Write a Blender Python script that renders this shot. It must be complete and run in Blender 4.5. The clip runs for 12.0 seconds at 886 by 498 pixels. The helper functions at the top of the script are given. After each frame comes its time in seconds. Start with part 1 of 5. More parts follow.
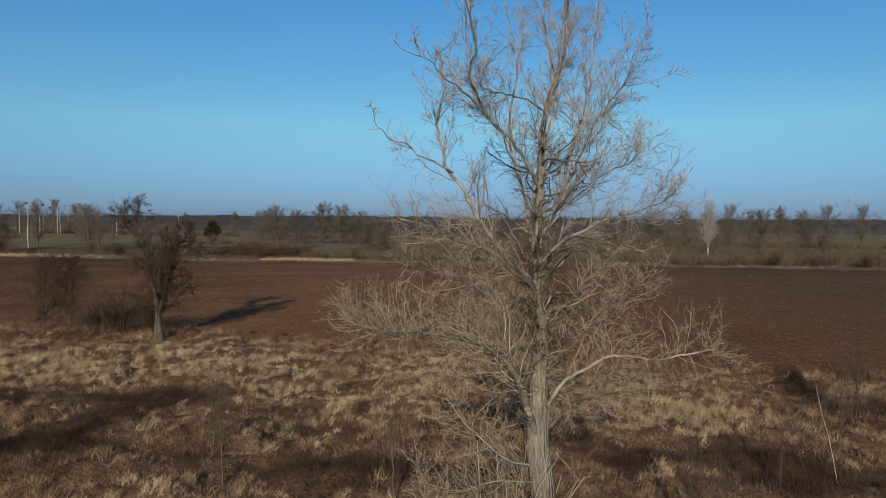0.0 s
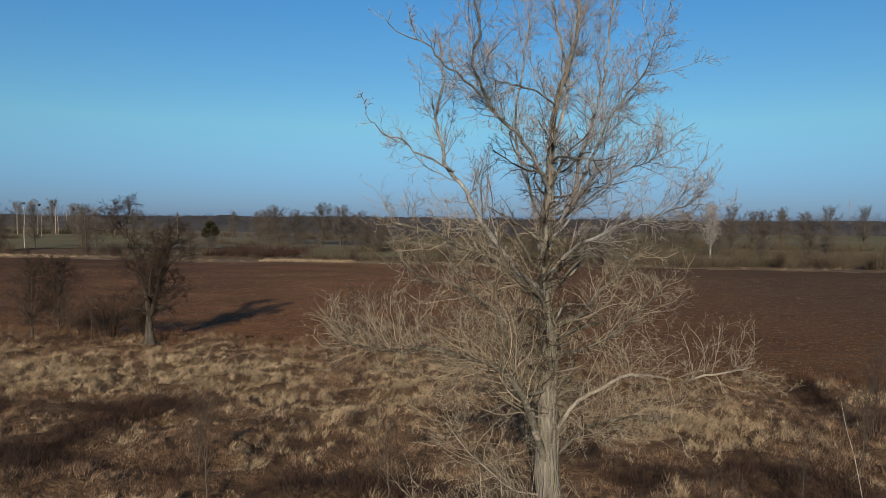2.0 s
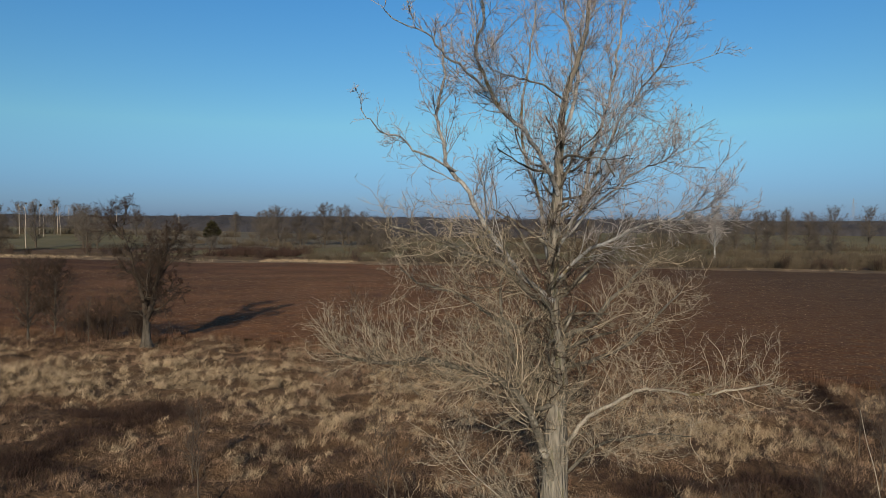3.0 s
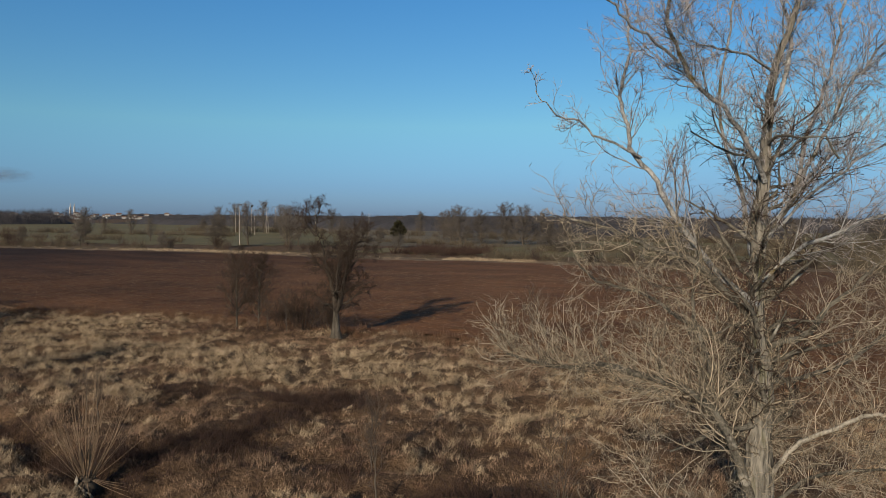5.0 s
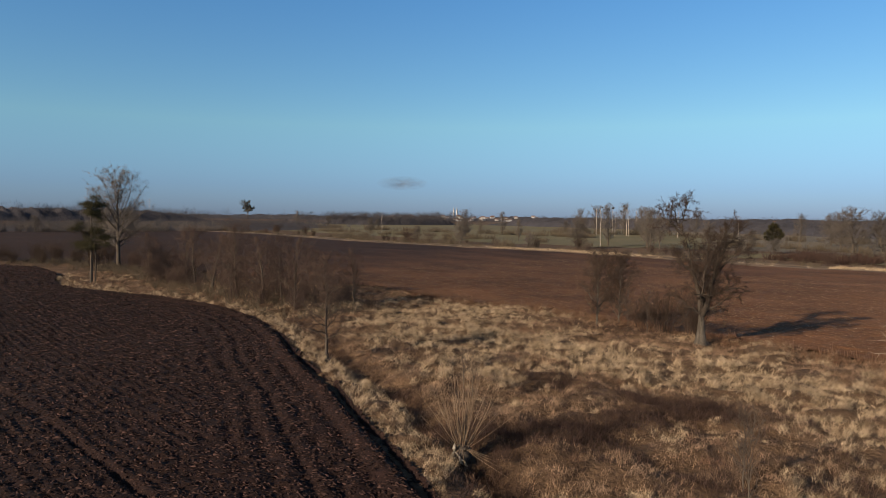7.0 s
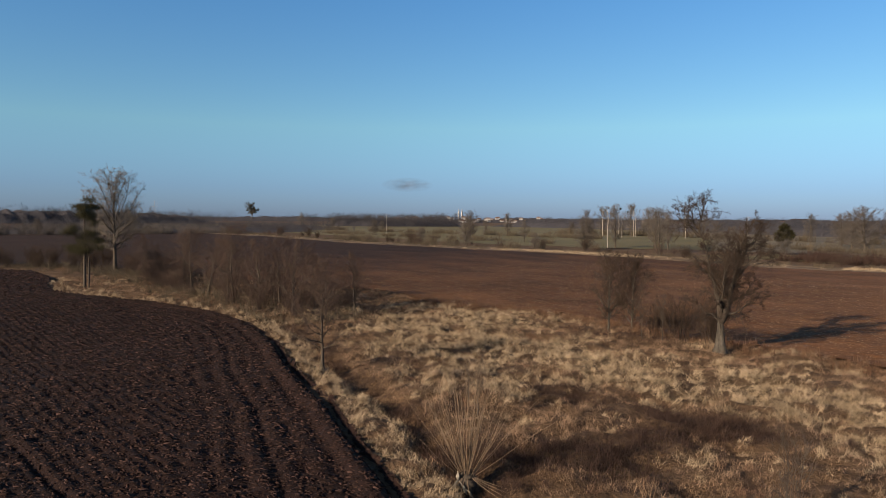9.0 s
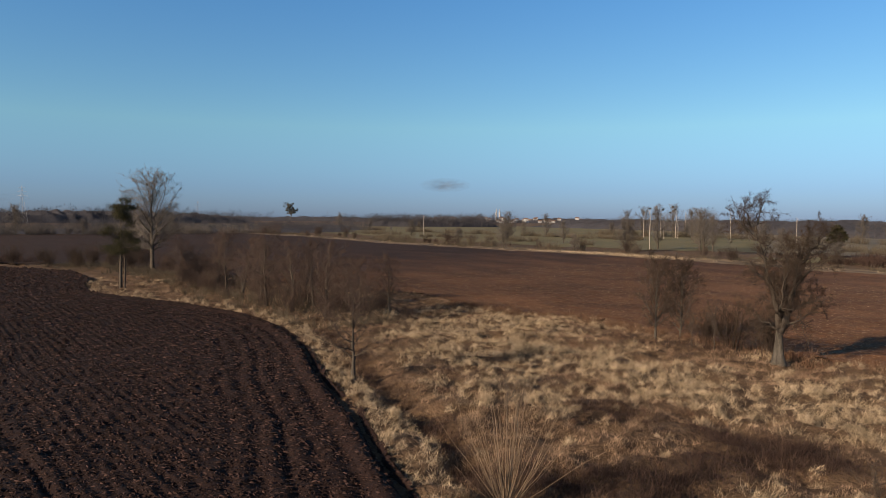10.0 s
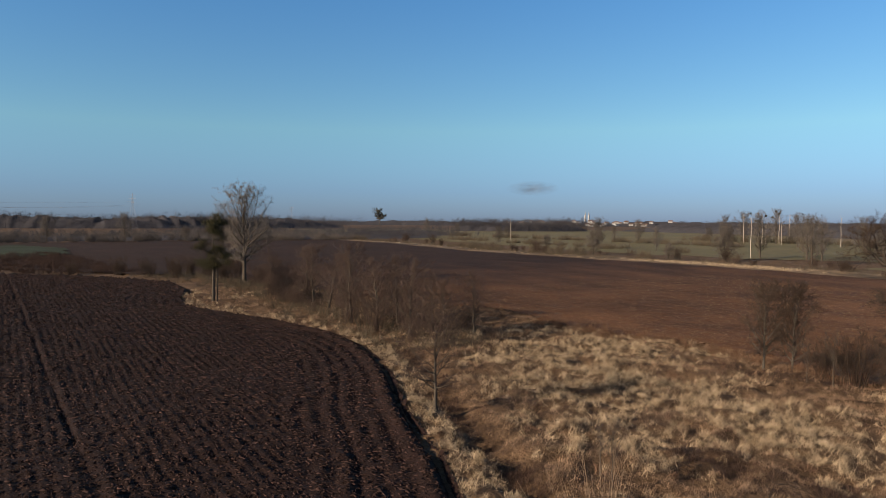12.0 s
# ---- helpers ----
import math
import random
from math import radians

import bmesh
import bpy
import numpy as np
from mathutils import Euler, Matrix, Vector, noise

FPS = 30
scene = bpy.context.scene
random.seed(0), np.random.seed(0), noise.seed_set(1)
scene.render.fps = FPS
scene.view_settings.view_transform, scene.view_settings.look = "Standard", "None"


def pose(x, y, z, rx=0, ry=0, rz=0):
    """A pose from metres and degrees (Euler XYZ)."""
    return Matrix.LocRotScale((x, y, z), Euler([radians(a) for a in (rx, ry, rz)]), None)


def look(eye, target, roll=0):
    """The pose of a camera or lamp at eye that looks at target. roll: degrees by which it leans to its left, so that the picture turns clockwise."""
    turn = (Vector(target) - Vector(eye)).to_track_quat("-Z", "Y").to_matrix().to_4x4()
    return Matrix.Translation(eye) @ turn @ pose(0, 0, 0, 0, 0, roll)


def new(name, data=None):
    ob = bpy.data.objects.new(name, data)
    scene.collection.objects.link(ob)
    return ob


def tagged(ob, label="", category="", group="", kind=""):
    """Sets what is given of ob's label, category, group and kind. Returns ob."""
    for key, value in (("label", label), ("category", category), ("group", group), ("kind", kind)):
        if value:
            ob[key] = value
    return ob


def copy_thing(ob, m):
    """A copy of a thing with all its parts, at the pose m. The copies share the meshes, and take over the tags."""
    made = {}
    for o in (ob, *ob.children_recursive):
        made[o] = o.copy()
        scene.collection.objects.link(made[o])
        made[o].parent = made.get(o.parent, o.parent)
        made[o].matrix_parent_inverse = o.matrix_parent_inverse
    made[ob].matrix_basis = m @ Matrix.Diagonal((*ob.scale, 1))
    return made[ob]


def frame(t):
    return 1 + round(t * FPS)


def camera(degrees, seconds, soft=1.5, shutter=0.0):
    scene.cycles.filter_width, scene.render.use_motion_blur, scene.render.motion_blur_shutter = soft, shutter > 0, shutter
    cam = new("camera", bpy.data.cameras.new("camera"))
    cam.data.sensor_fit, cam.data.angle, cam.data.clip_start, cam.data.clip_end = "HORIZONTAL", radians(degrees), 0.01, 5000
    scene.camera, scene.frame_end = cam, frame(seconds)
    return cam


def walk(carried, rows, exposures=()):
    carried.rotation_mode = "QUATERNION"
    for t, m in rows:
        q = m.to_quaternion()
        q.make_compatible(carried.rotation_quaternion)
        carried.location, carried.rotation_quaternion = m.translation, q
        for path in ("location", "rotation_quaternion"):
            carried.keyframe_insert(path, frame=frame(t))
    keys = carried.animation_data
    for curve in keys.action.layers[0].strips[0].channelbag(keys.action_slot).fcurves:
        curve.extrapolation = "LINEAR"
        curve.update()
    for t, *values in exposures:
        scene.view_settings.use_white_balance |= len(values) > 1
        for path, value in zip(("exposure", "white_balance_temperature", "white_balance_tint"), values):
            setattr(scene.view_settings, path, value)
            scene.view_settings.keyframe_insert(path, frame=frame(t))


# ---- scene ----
cam = camera(65.3, 12.0, soft=0.6)
PATH = [
    (0, (0.054, 0.56, 10.48), (-0.013, 2.557, 10.393), 0.3),
    (0.5, (0.066, 0.894, 10.515), (-0.002, 2.891, 10.43), 0.4),
    (1, (0.05, 1.305, 10.513), (-0.017, 3.302, 10.428), 0.3),
    (1.5, (0.035, 1.773, 10.522), (-0.032, 3.77, 10.436), 0.3),
    (2, (0.009, 2.297, 10.555), (-0.058, 4.294, 10.47), 0.4),
    (2.5, (-0.016, 2.868, 10.608), (-0.083, 4.865, 10.523), 0.4),
    (4.5, (0.109, 4.18, 10.637), (-0.243, 6.147, 10.551), 0.3),
    (5, (-0.027, 4.322, 10.468), (-0.611, 6.233, 10.379), 0.3),
    (5.5, (-0.31, 4.384, 10.33), (-1.164, 6.191, 10.242), 0.6),
    (6, (-0.371, 4.455, 10.177), (-1.493, 6.109, 10.088), 0.5),
    (6.5, (-0.481, 4.495, 10.061), (-1.825, 5.973, 9.972), 0.6),
    (7, (-0.574, 4.733, 10.037), (-2.015, 6.117, 9.949), 0.6),
    (9, (-2.66, 6.92, 10.046), (-4.111, 8.293, 9.962), 0.4),
    (9.5, (-3.474, 7.73, 10.078), (-4.967, 9.06, 9.994), 0.5),
    (10, (-4.468, 8.633, 10.139), (-5.992, 9.926, 10.055), 0.5),
    (10.5, (-5.4, 9.456, 10.229), (-6.928, 10.743, 10.145), 0.5),
    (11, (-5.89, 9.87, 10.555), (-7.462, 11.103, 10.473), 0.4),
    (11.5, (-6.032, 10.006, 11.005), (-7.669, 11.152, 10.926), 0.4),
    (12, (-6.197, 10.114, 11.505), (-7.871, 11.205, 11.429), 0.3),
]
walk(cam, [(t, look(eye, target, roll)) for t, eye, target, roll in PATH],
     exposures=[(0, 0.24, 6500, 10), (2.7, 0.24, 6500, 10), (4.5, 0.24, 6500, 10), (5.5, 0.26, 6550, 12), (6, 0.32, 6750, 14), (7, 0.64, 7150, 18), (12, 0.71, 7150, 18)])

# ---- light ----
SUN_EL, SHADOW = 20.5, Vector((0.09, 1.0, 0.0)).normalized()
sun = new("sun", bpy.data.lights.new("sun", "SUN"))
sun.data.energy, sun.data.angle, sun.data.color = 5.0, radians(0.55), (1.0, 0.835, 0.61)
sun.matrix_world = look((0, 0, 60), Vector((0, 0, 60)) + SHADOW * 10 - Vector((0, 0, 10 * math.tan(radians(SUN_EL)))))
world = bpy.data.worlds.new("sky")
scene.world = world
world.use_nodes = True
wt = world.node_tree
sky = wt.nodes.new("ShaderNodeTexSky")
sky.sky_type, sky.sun_disc = "NISHITA", False
sky.sun_elevation, sky.sun_rotation = radians(SUN_EL), radians(180 + 5)
sky.altitude, sky.air_density, sky.dust_density, sky.ozone_density = 100, 1.0, 0.3, 3.0
wt.nodes["Background"].inputs["Strength"].default_value = 0.132
# the clear winter air: deep blue above, duller towards the horizon all round; overhead, out of view, greyed to weaken
# the blue skylight in shadows
coords, split, ramp, tint = (wt.nodes.new(k) for k in ("ShaderNodeTexCoord", "ShaderNodeSeparateXYZ", "ShaderNodeValToRGB", "ShaderNodeMix"))
wt.links.new(coords.outputs["Generated"], split.inputs[0])
wt.links.new(split.outputs["Z"], ramp.inputs["Fac"])
for i, (z, c) in enumerate(((0.0, (0.156, 0.250, 0.525)), (0.045, (0.212, 0.333, 0.560)), (0.13, (0.360, 0.553, 0.588)), (0.33, (0.266, 0.580, 0.752)), (0.62, (0.32, 0.325, 0.28)))):
    e = ramp.color_ramp.elements[i] if i < 2 else ramp.color_ramp.elements.new(z)
    e.position, e.color = z, (*c, 1)
tint.data_type, tint.blend_type = "RGBA", "MULTIPLY"
tint.inputs["Factor"].default_value = 1.0
wt.links.new(sky.outputs["Color"], tint.inputs["A"])
wt.links.new(ramp.outputs["Color"], tint.inputs["B"])
wt.links.new(tint.outputs["Result"], wt.nodes["Background"].inputs["Color"])


# ---- materials ----
def surface(name, c1, c2, scale=1.0, rough=0.9, bump=0.3, spot=None, spot_at=0.62, island=0.0, stretch=(1, 1, 1), fine=9.0, each=0.0, spot_scale=3.0, bump_dist=0.05, darken_x=None):
    """A rough surface with two scales of noise between c1 and c2, patches of a third colour, and a change from piece to piece."""
    m = bpy.data.materials.new(name)
    m.use_nodes = True
    n, l = m.node_tree.nodes, m.node_tree.links
    b = n["Principled BSDF"]
    b.inputs["Roughness"].default_value = rough
    b.inputs["Specular IOR Level"].default_value = 0.15
    tc, mp = n.new("ShaderNodeTexCoord"), n.new("ShaderNodeMapping")
    mp.inputs["Scale"].default_value = stretch
    l.new(tc.outputs["Object"], mp.inputs["Vector"])

    def noise_at(s, detail=4.0):
        t = n.new("ShaderNodeTexNoise")
        t.inputs["Scale"].default_value, t.inputs["Detail"].default_value = s, detail
        l.new(mp.outputs["Vector"], t.inputs["Vector"])
        return t.outputs["Fac"]

    def math_node(op, a, bb):
        t = n.new("ShaderNodeMath")
        t.operation = op
        for i, v in enumerate((a, bb)):
            if isinstance(v, (int, float)):
                t.inputs[i].default_value = v
            else:
                l.new(v, t.inputs[i])
        return t.outputs[0]

    big, small = noise_at(scale), noise_at(scale * fine)
    fac = math_node("ADD", math_node("MULTIPLY", big, 0.55), math_node("MULTIPLY", small, 0.45))
    ramp = n.new("ShaderNodeMapRange")
    ramp.inputs[1].default_value, ramp.inputs[2].default_value = 0.33, 0.67
    l.new(fac, ramp.inputs[0])
    out = ramp.outputs[0]
    if island:
        g = n.new("ShaderNodeNewGeometry")
        out = math_node("ADD", math_node("MULTIPLY", out, 1 - island), math_node("MULTIPLY", g.outputs["Random Per Island"], island))
    if each:
        o = n.new("ShaderNodeObjectInfo")
        out = math_node("ADD", math_node("MULTIPLY", out, 1 - each), math_node("MULTIPLY", o.outputs["Random"], each))
    mix = n.new("ShaderNodeMix")
    mix.data_type = "RGBA"
    mix.inputs["A"].default_value, mix.inputs["B"].default_value = (*c1, 1), (*c2, 1)
    l.new(out, mix.inputs["Factor"])
    colour = mix.outputs["Result"]
    if spot:
        sp = n.new("ShaderNodeMapRange")
        sp.inputs[1].default_value, sp.inputs[2].default_value = spot_at, spot_at + 0.07
        l.new(noise_at(scale * spot_scale, 6.0), sp.inputs[0])
        mx = n.new("ShaderNodeMix")
        mx.data_type = "RGBA"
        mx.inputs["B"].default_value = (*spot, 1)
        l.new(sp.outputs[0], mx.inputs["Factor"])
        l.new(colour, mx.inputs["A"])
        colour = mx.outputs["Result"]
    # darker tints, mostly painted clod shade, come in along x, each from its second to its third number, in metres
    for other in darken_x or ():
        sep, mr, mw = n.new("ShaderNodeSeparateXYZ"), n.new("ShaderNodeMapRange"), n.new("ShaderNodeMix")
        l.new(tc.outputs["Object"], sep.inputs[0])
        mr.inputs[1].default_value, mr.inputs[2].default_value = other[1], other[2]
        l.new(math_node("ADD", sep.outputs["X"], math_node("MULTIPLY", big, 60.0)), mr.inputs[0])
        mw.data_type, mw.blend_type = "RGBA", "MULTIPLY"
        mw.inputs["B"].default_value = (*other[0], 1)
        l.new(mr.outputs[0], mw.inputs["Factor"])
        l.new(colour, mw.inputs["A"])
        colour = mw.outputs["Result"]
    l.new(colour, b.inputs["Base Color"])
    if bump:
        bp = n.new("ShaderNodeBump")
        bp.inputs["Strength"].default_value, bp.inputs["Distance"].default_value = bump, bump_dist
        l.new(small, bp.inputs["Height"])
        l.new(bp.outputs["Normal"], b.inputs["Normal"])
    return m


M_GROUND = surface("dry_meadow_soil", (0.036, 0.023, 0.0155), (0.15, 0.097, 0.060), 0.5, bump=1.0, fine=9, bump_dist=0.12)
# darkening towards -x paints in clod shade seen across the sun
M_PLOUGH = surface("ploughed_soil_dark", (0.0080, 0.0038, 0.0034), (0.0185, 0.0090, 0.0077), 0.8, bump=0.9, spot=(0.042, 0.0240, 0.0185), spot_at=0.60, spot_scale=12, fine=8, bump_dist=0.05, darken_x=[((0.66, 0.64, 0.68), 2.0, -75.0)])
M_CLOD = surface("soil_clod", (0.0085, 0.0043, 0.0038), (0.068, 0.039, 0.034), 2.0, bump=0, island=0.9, darken_x=[((0.66, 0.64, 0.68), 2.0, -75.0)])
# leftward darkening paints in shade between clods; the right end is just darker
M_FIELD = surface("ploughed_soil_red", (0.062, 0.0275, 0.0122), (0.158, 0.074, 0.0345), 0.12, bump=1.0, spot=(0.25, 0.16, 0.092), spot_at=0.58, spot_scale=50, fine=16, stretch=(0.55, 1, 1), bump_dist=0.12, darken_x=[((0.20, 0.188, 0.210), 12.0, -112.0), ((0.52, 0.60, 0.64), 30.0, 90.0)])
M_STRAW = surface("straw", (0.13, 0.085, 0.048), (0.38, 0.28, 0.175), 2.0, bump=0, island=0.8)
M_WHEAT = surface("winter_wheat", (0.082, 0.078, 0.043), (0.150, 0.128, 0.072), 0.02, bump=0.3, fine=20)
M_GREEN = surface("young_green_crop", (0.014, 0.020, 0.010), (0.030, 0.040, 0.019), 0.08, bump=0.3, fine=12)
M_BANK = surface("pale_dry_bank", (0.030, 0.024, 0.017), (0.25, 0.18, 0.115), 0.06, bump=0.5, fine=5)
M_PALE = surface("pale_reed_grass", (0.050, 0.036, 0.024), (0.60, 0.472, 0.328), 1.1, bump=0, island=0.25, fine=3.6, spot=(0.085, 0.055, 0.036), spot_at=0.57, spot_scale=1.8)
M_BROWN = surface("brown_meadow_grass", (0.028, 0.0180, 0.0128), (0.38, 0.262, 0.180), 1.1, bump=0, island=0.25, fine=3.6, spot=(0.145, 0.086, 0.059), spot_at=0.56, spot_scale=0.6)
M_FALLOW = surface("grey_fallow", (0.075, 0.066, 0.050), (0.150, 0.130, 0.098), 0.02, bump=0.3, fine=14)
M_DARKBRUSH = surface("dark_bramble", (0.018, 0.011, 0.010), (0.066, 0.041, 0.033), 0.5, bump=0, island=0.5)
M_REDBRUSH = surface("red_brown_brush", (0.060, 0.032, 0.021), (0.15, 0.088, 0.055), 0.5, bump=0, island=0.5)
M_GREYBRUSH = surface("grey_brown_brush", (0.037, 0.031, 0.024), (0.125, 0.102, 0.074), 0.1, bump=0, island=0.5)
M_BARK = surface("grey_willow_bark", (0.034, 0.031, 0.027), (0.28, 0.262, 0.23), 3.2, bump=1.0, spot=(0.085, 0.085, 0.05), spot_at=0.60, spot_scale=1.0, stretch=(1, 1, 0.14), bump_dist=0.16, fine=5)
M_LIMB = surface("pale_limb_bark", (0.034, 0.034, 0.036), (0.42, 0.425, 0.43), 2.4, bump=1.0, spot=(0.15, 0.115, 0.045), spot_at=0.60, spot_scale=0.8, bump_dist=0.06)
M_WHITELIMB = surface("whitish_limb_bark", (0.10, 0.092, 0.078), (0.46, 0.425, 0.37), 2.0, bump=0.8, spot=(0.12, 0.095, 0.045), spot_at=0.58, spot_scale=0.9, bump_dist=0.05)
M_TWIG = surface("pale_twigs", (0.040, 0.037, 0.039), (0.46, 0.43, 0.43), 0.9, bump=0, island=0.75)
# wide dark-to-light range per twig paints shaded twigs between sunlit ones
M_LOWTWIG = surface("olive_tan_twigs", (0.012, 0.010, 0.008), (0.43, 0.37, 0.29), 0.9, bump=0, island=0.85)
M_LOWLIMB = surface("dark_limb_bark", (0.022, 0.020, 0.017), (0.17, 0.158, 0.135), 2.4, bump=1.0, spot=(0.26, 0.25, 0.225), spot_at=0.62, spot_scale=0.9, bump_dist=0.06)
M_OAKBARK = surface("grey_oak_bark", (0.022, 0.019, 0.016), (0.145, 0.128, 0.108), 3.0, bump=1.0, stretch=(1, 1, 0.2), bump_dist=0.12)
M_OAKLIMB = surface("dark_oak_bark", (0.016, 0.013, 0.011), (0.085, 0.070, 0.058), 2.0, bump=1.0, stretch=(1, 1, 0.3))
M_DARKBARK = surface("dark_bark", (0.035, 0.029, 0.024), (0.105, 0.088, 0.072), 1.5, bump=0.8, stretch=(1, 1, 0.3))
M_OAKTWIG = surface("dark_twigs", (0.020, 0.0145, 0.012), (0.070, 0.050, 0.038), 0.9, bump=0, island=0.5)
M_SAPTWIG = surface("brown_twigs", (0.032, 0.022, 0.019), (0.104, 0.072, 0.060), 0.9, bump=0, island=0.5, each=0.2)
M_ROD = surface("tan_willow_rods", (0.050, 0.035, 0.027), (0.27, 0.20, 0.14), 0.9, bump=0, island=0.5)
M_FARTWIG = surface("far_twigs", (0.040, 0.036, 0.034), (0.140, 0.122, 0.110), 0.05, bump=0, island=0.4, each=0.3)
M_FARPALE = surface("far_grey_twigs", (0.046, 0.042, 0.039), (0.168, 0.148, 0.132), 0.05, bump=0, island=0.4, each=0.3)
# blue-grey cast puts distance haze into the bare wood's colour
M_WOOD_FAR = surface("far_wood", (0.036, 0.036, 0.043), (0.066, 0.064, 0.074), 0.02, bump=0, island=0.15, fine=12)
M_NEEDLE = surface("pine_needles", (0.011, 0.012, 0.007), (0.050, 0.046, 0.022), 1.0, bump=0, island=0.6)
M_DEAD = surface("bleached_dead_trunk", (0.22, 0.195, 0.165), (0.46, 0.42, 0.37), 0.6, bump=0.4)
# white walls turned grey: distance haze is put into their colour
M_WHITE = surface("hazed_render", (0.26, 0.27, 0.28), (0.40, 0.40, 0.40), 0.3, bump=0.1)
M_ROOF = surface("clay_roof", (0.10, 0.065, 0.052), (0.16, 0.105, 0.085), 0.3, bump=0.2)
M_STEEL = surface("galvanised_steel", (0.20, 0.21, 0.23), (0.30, 0.31, 0.33), 1.0, rough=0.6, bump=0)
M_GLASS = surface("dark_window_glass", (0.02, 0.025, 0.03), (0.05, 0.055, 0.06), 1.0, rough=0.15, bump=0)


# ---- shapes ----
def mesh_np(name, verts, *polys):
    """A mesh from arrays: verts (n, 3) and any number of index arrays (m, 3) or (m, 4)."""
    me = bpy.data.meshes.new(name)
    verts = np.asarray(verts, np.float32)
    polys = [np.asarray(p, np.int32) for p in polys if len(p)]
    me.vertices.add(len(verts))
    me.vertices.foreach_set("co", verts.ravel())
    loops = np.concatenate([p.ravel() for p in polys])
    sizes = np.concatenate([np.full(len(p), p.shape[1], np.int32) for p in polys])
    me.loops.add(len(loops))
    me.loops.foreach_set("vertex_index", loops)
    me.polygons.add(len(sizes))
    me.polygons.foreach_set("loop_start", np.concatenate(([0], np.cumsum(sizes)[:-1])).astype(np.int32))
    me.update(calc_edges=True)
    return me


def smooth(me):
    me.polygons.foreach_set("use_smooth", np.ones(len(me.polygons), bool))
    return me


def put_mesh(name, me, material, parent=None, label="", category="", kind="", group=""):
    ob = new(name, me)
    me.materials.append(material)
    if parent is not None:
        ob.parent = parent
    return tagged(ob, label, category, group, kind)


def part(name, bm, material, parent, label=""):
    """One bmesh as one mesh object under a thing or a part."""
    me = bpy.data.meshes.new(name)
    bm.to_mesh(me)
    bm.free()
    return put_mesh(name, me, material, parent, label)


def thing(name, x, y, z, label, category, group="", turn=0.0):
    ob = new(name)
    ob.matrix_world = pose(x, y, z, 0, 0, turn)
    return tagged(ob, label, category, group)


def tubes(sets):
    """Tapered tubes. sets: (points (b, n, 3), radii (b, n), sides); negative sides end in a point. Returns verts, quads and triangles."""
    vs, fs, ts, base = [], [], [np.zeros((0, 3), int)], 0
    for P, R, k in sets:
        b, n, _ = P.shape
        if b == 0:
            continue
        sharp, k = k < 0, abs(k)
        T = np.gradient(P, axis=1)
        T /= np.linalg.norm(T, axis=2, keepdims=True) + 1e-9
        ref = np.where(np.abs(T[..., 2:3]) > 0.9, np.array([1.0, 0, 0]), np.array([0, 0, 1.0]))
        U = np.cross(T, ref)
        U /= np.linalg.norm(U, axis=2, keepdims=True) + 1e-9
        W = np.cross(T, U)
        a = np.arange(k) * 2 * np.pi / k
        ring = P[:, :, None] + R[:, :, None, None] * (np.cos(a)[None, None, :, None] * U[:, :, None] + np.sin(a)[None, None, :, None] * W[:, :, None])
        m = n - 1 if sharp else n
        vs.append(ring[:, :m].reshape(-1, 3))
        idx = base + np.arange(b * m * k).reshape(b, m, k)
        nxt = np.roll(idx, -1, axis=2)
        fs.append(np.stack([idx[:, :-1], nxt[:, :-1], nxt[:, 1:], idx[:, 1:]], -1).reshape(-1, 4))
        base += b * m * k
        if sharp:
            vs.append(P[:, -1])
            tip = np.repeat(base + np.arange(b)[:, None], k, 1)
            ts.append(np.stack([idx[:, -1], nxt[:, -1], tip], -1).reshape(-1, 3))
            base += b
    return np.concatenate(vs), np.concatenate(fs), np.concatenate(ts)


def along(P, R, t):
    """Points, tangents and radii at the fractions t (b, m) of the lines P (b, n, 3)."""
    b, n, _ = P.shape
    s = np.clip(t, 0, 0.9999) * (n - 1)
    i = s.astype(int)
    f = (s - i)[..., None]
    rows = np.arange(b)[:, None]
    p = P[rows, i] * (1 - f) + P[rows, i + 1] * f
    d = P[rows, i + 1] - P[rows, i]
    d /= np.linalg.norm(d, axis=2, keepdims=True) + 1e-9
    r = R[rows, i] * (1 - f[..., 0]) + R[rows, i + 1] * f[..., 0]
    return p, d, r


def sprout(rng, P, R, per, t0, t1, angle, length, n, up=0.2, wander=0.15, thick=0.6, tip=0.25, least=0.0, taper=0.5, vary=(0.55, 1.25)):
    """Side shoots: per of them on each line, leaving it at about angle degrees, length times the line's own length."""
    b = len(P)
    t = rng.uniform(t0, t1, (b, per))
    p, d, r = along(P, R, t)
    own = np.linalg.norm(np.diff(P, axis=1), axis=2).sum(1)[:, None]
    side = rng.normal(size=(b, per, 3))
    side -= (side * d).sum(2, keepdims=True) * d
    side /= np.linalg.norm(side, axis=2, keepdims=True) + 1e-9
    a = np.radians(angle * rng.uniform(0.65, 1.3, (b, per, 1)))
    dirs = np.cos(a) * d + np.sin(a) * side
    L = own * length * rng.uniform(*vary, (b, per)) * (1 - taper * t)
    pts, cur, q = [p], dirs, p
    for _ in range(n - 1):
        cur = cur + rng.normal(size=cur.shape) * wander + np.array([0, 0, up])
        cur /= np.linalg.norm(cur, axis=2, keepdims=True)
        q = q + cur * (L / (n - 1))[..., None]
        pts.append(q)
    C = np.stack(pts, 2).reshape(b * per, n, 3)
    r0 = np.maximum(r * thick, least)
    rad = (r0[..., None] * np.linspace(1, tip, n)).reshape(b * per, n)
    return C, np.maximum(rad, least * 0.6)


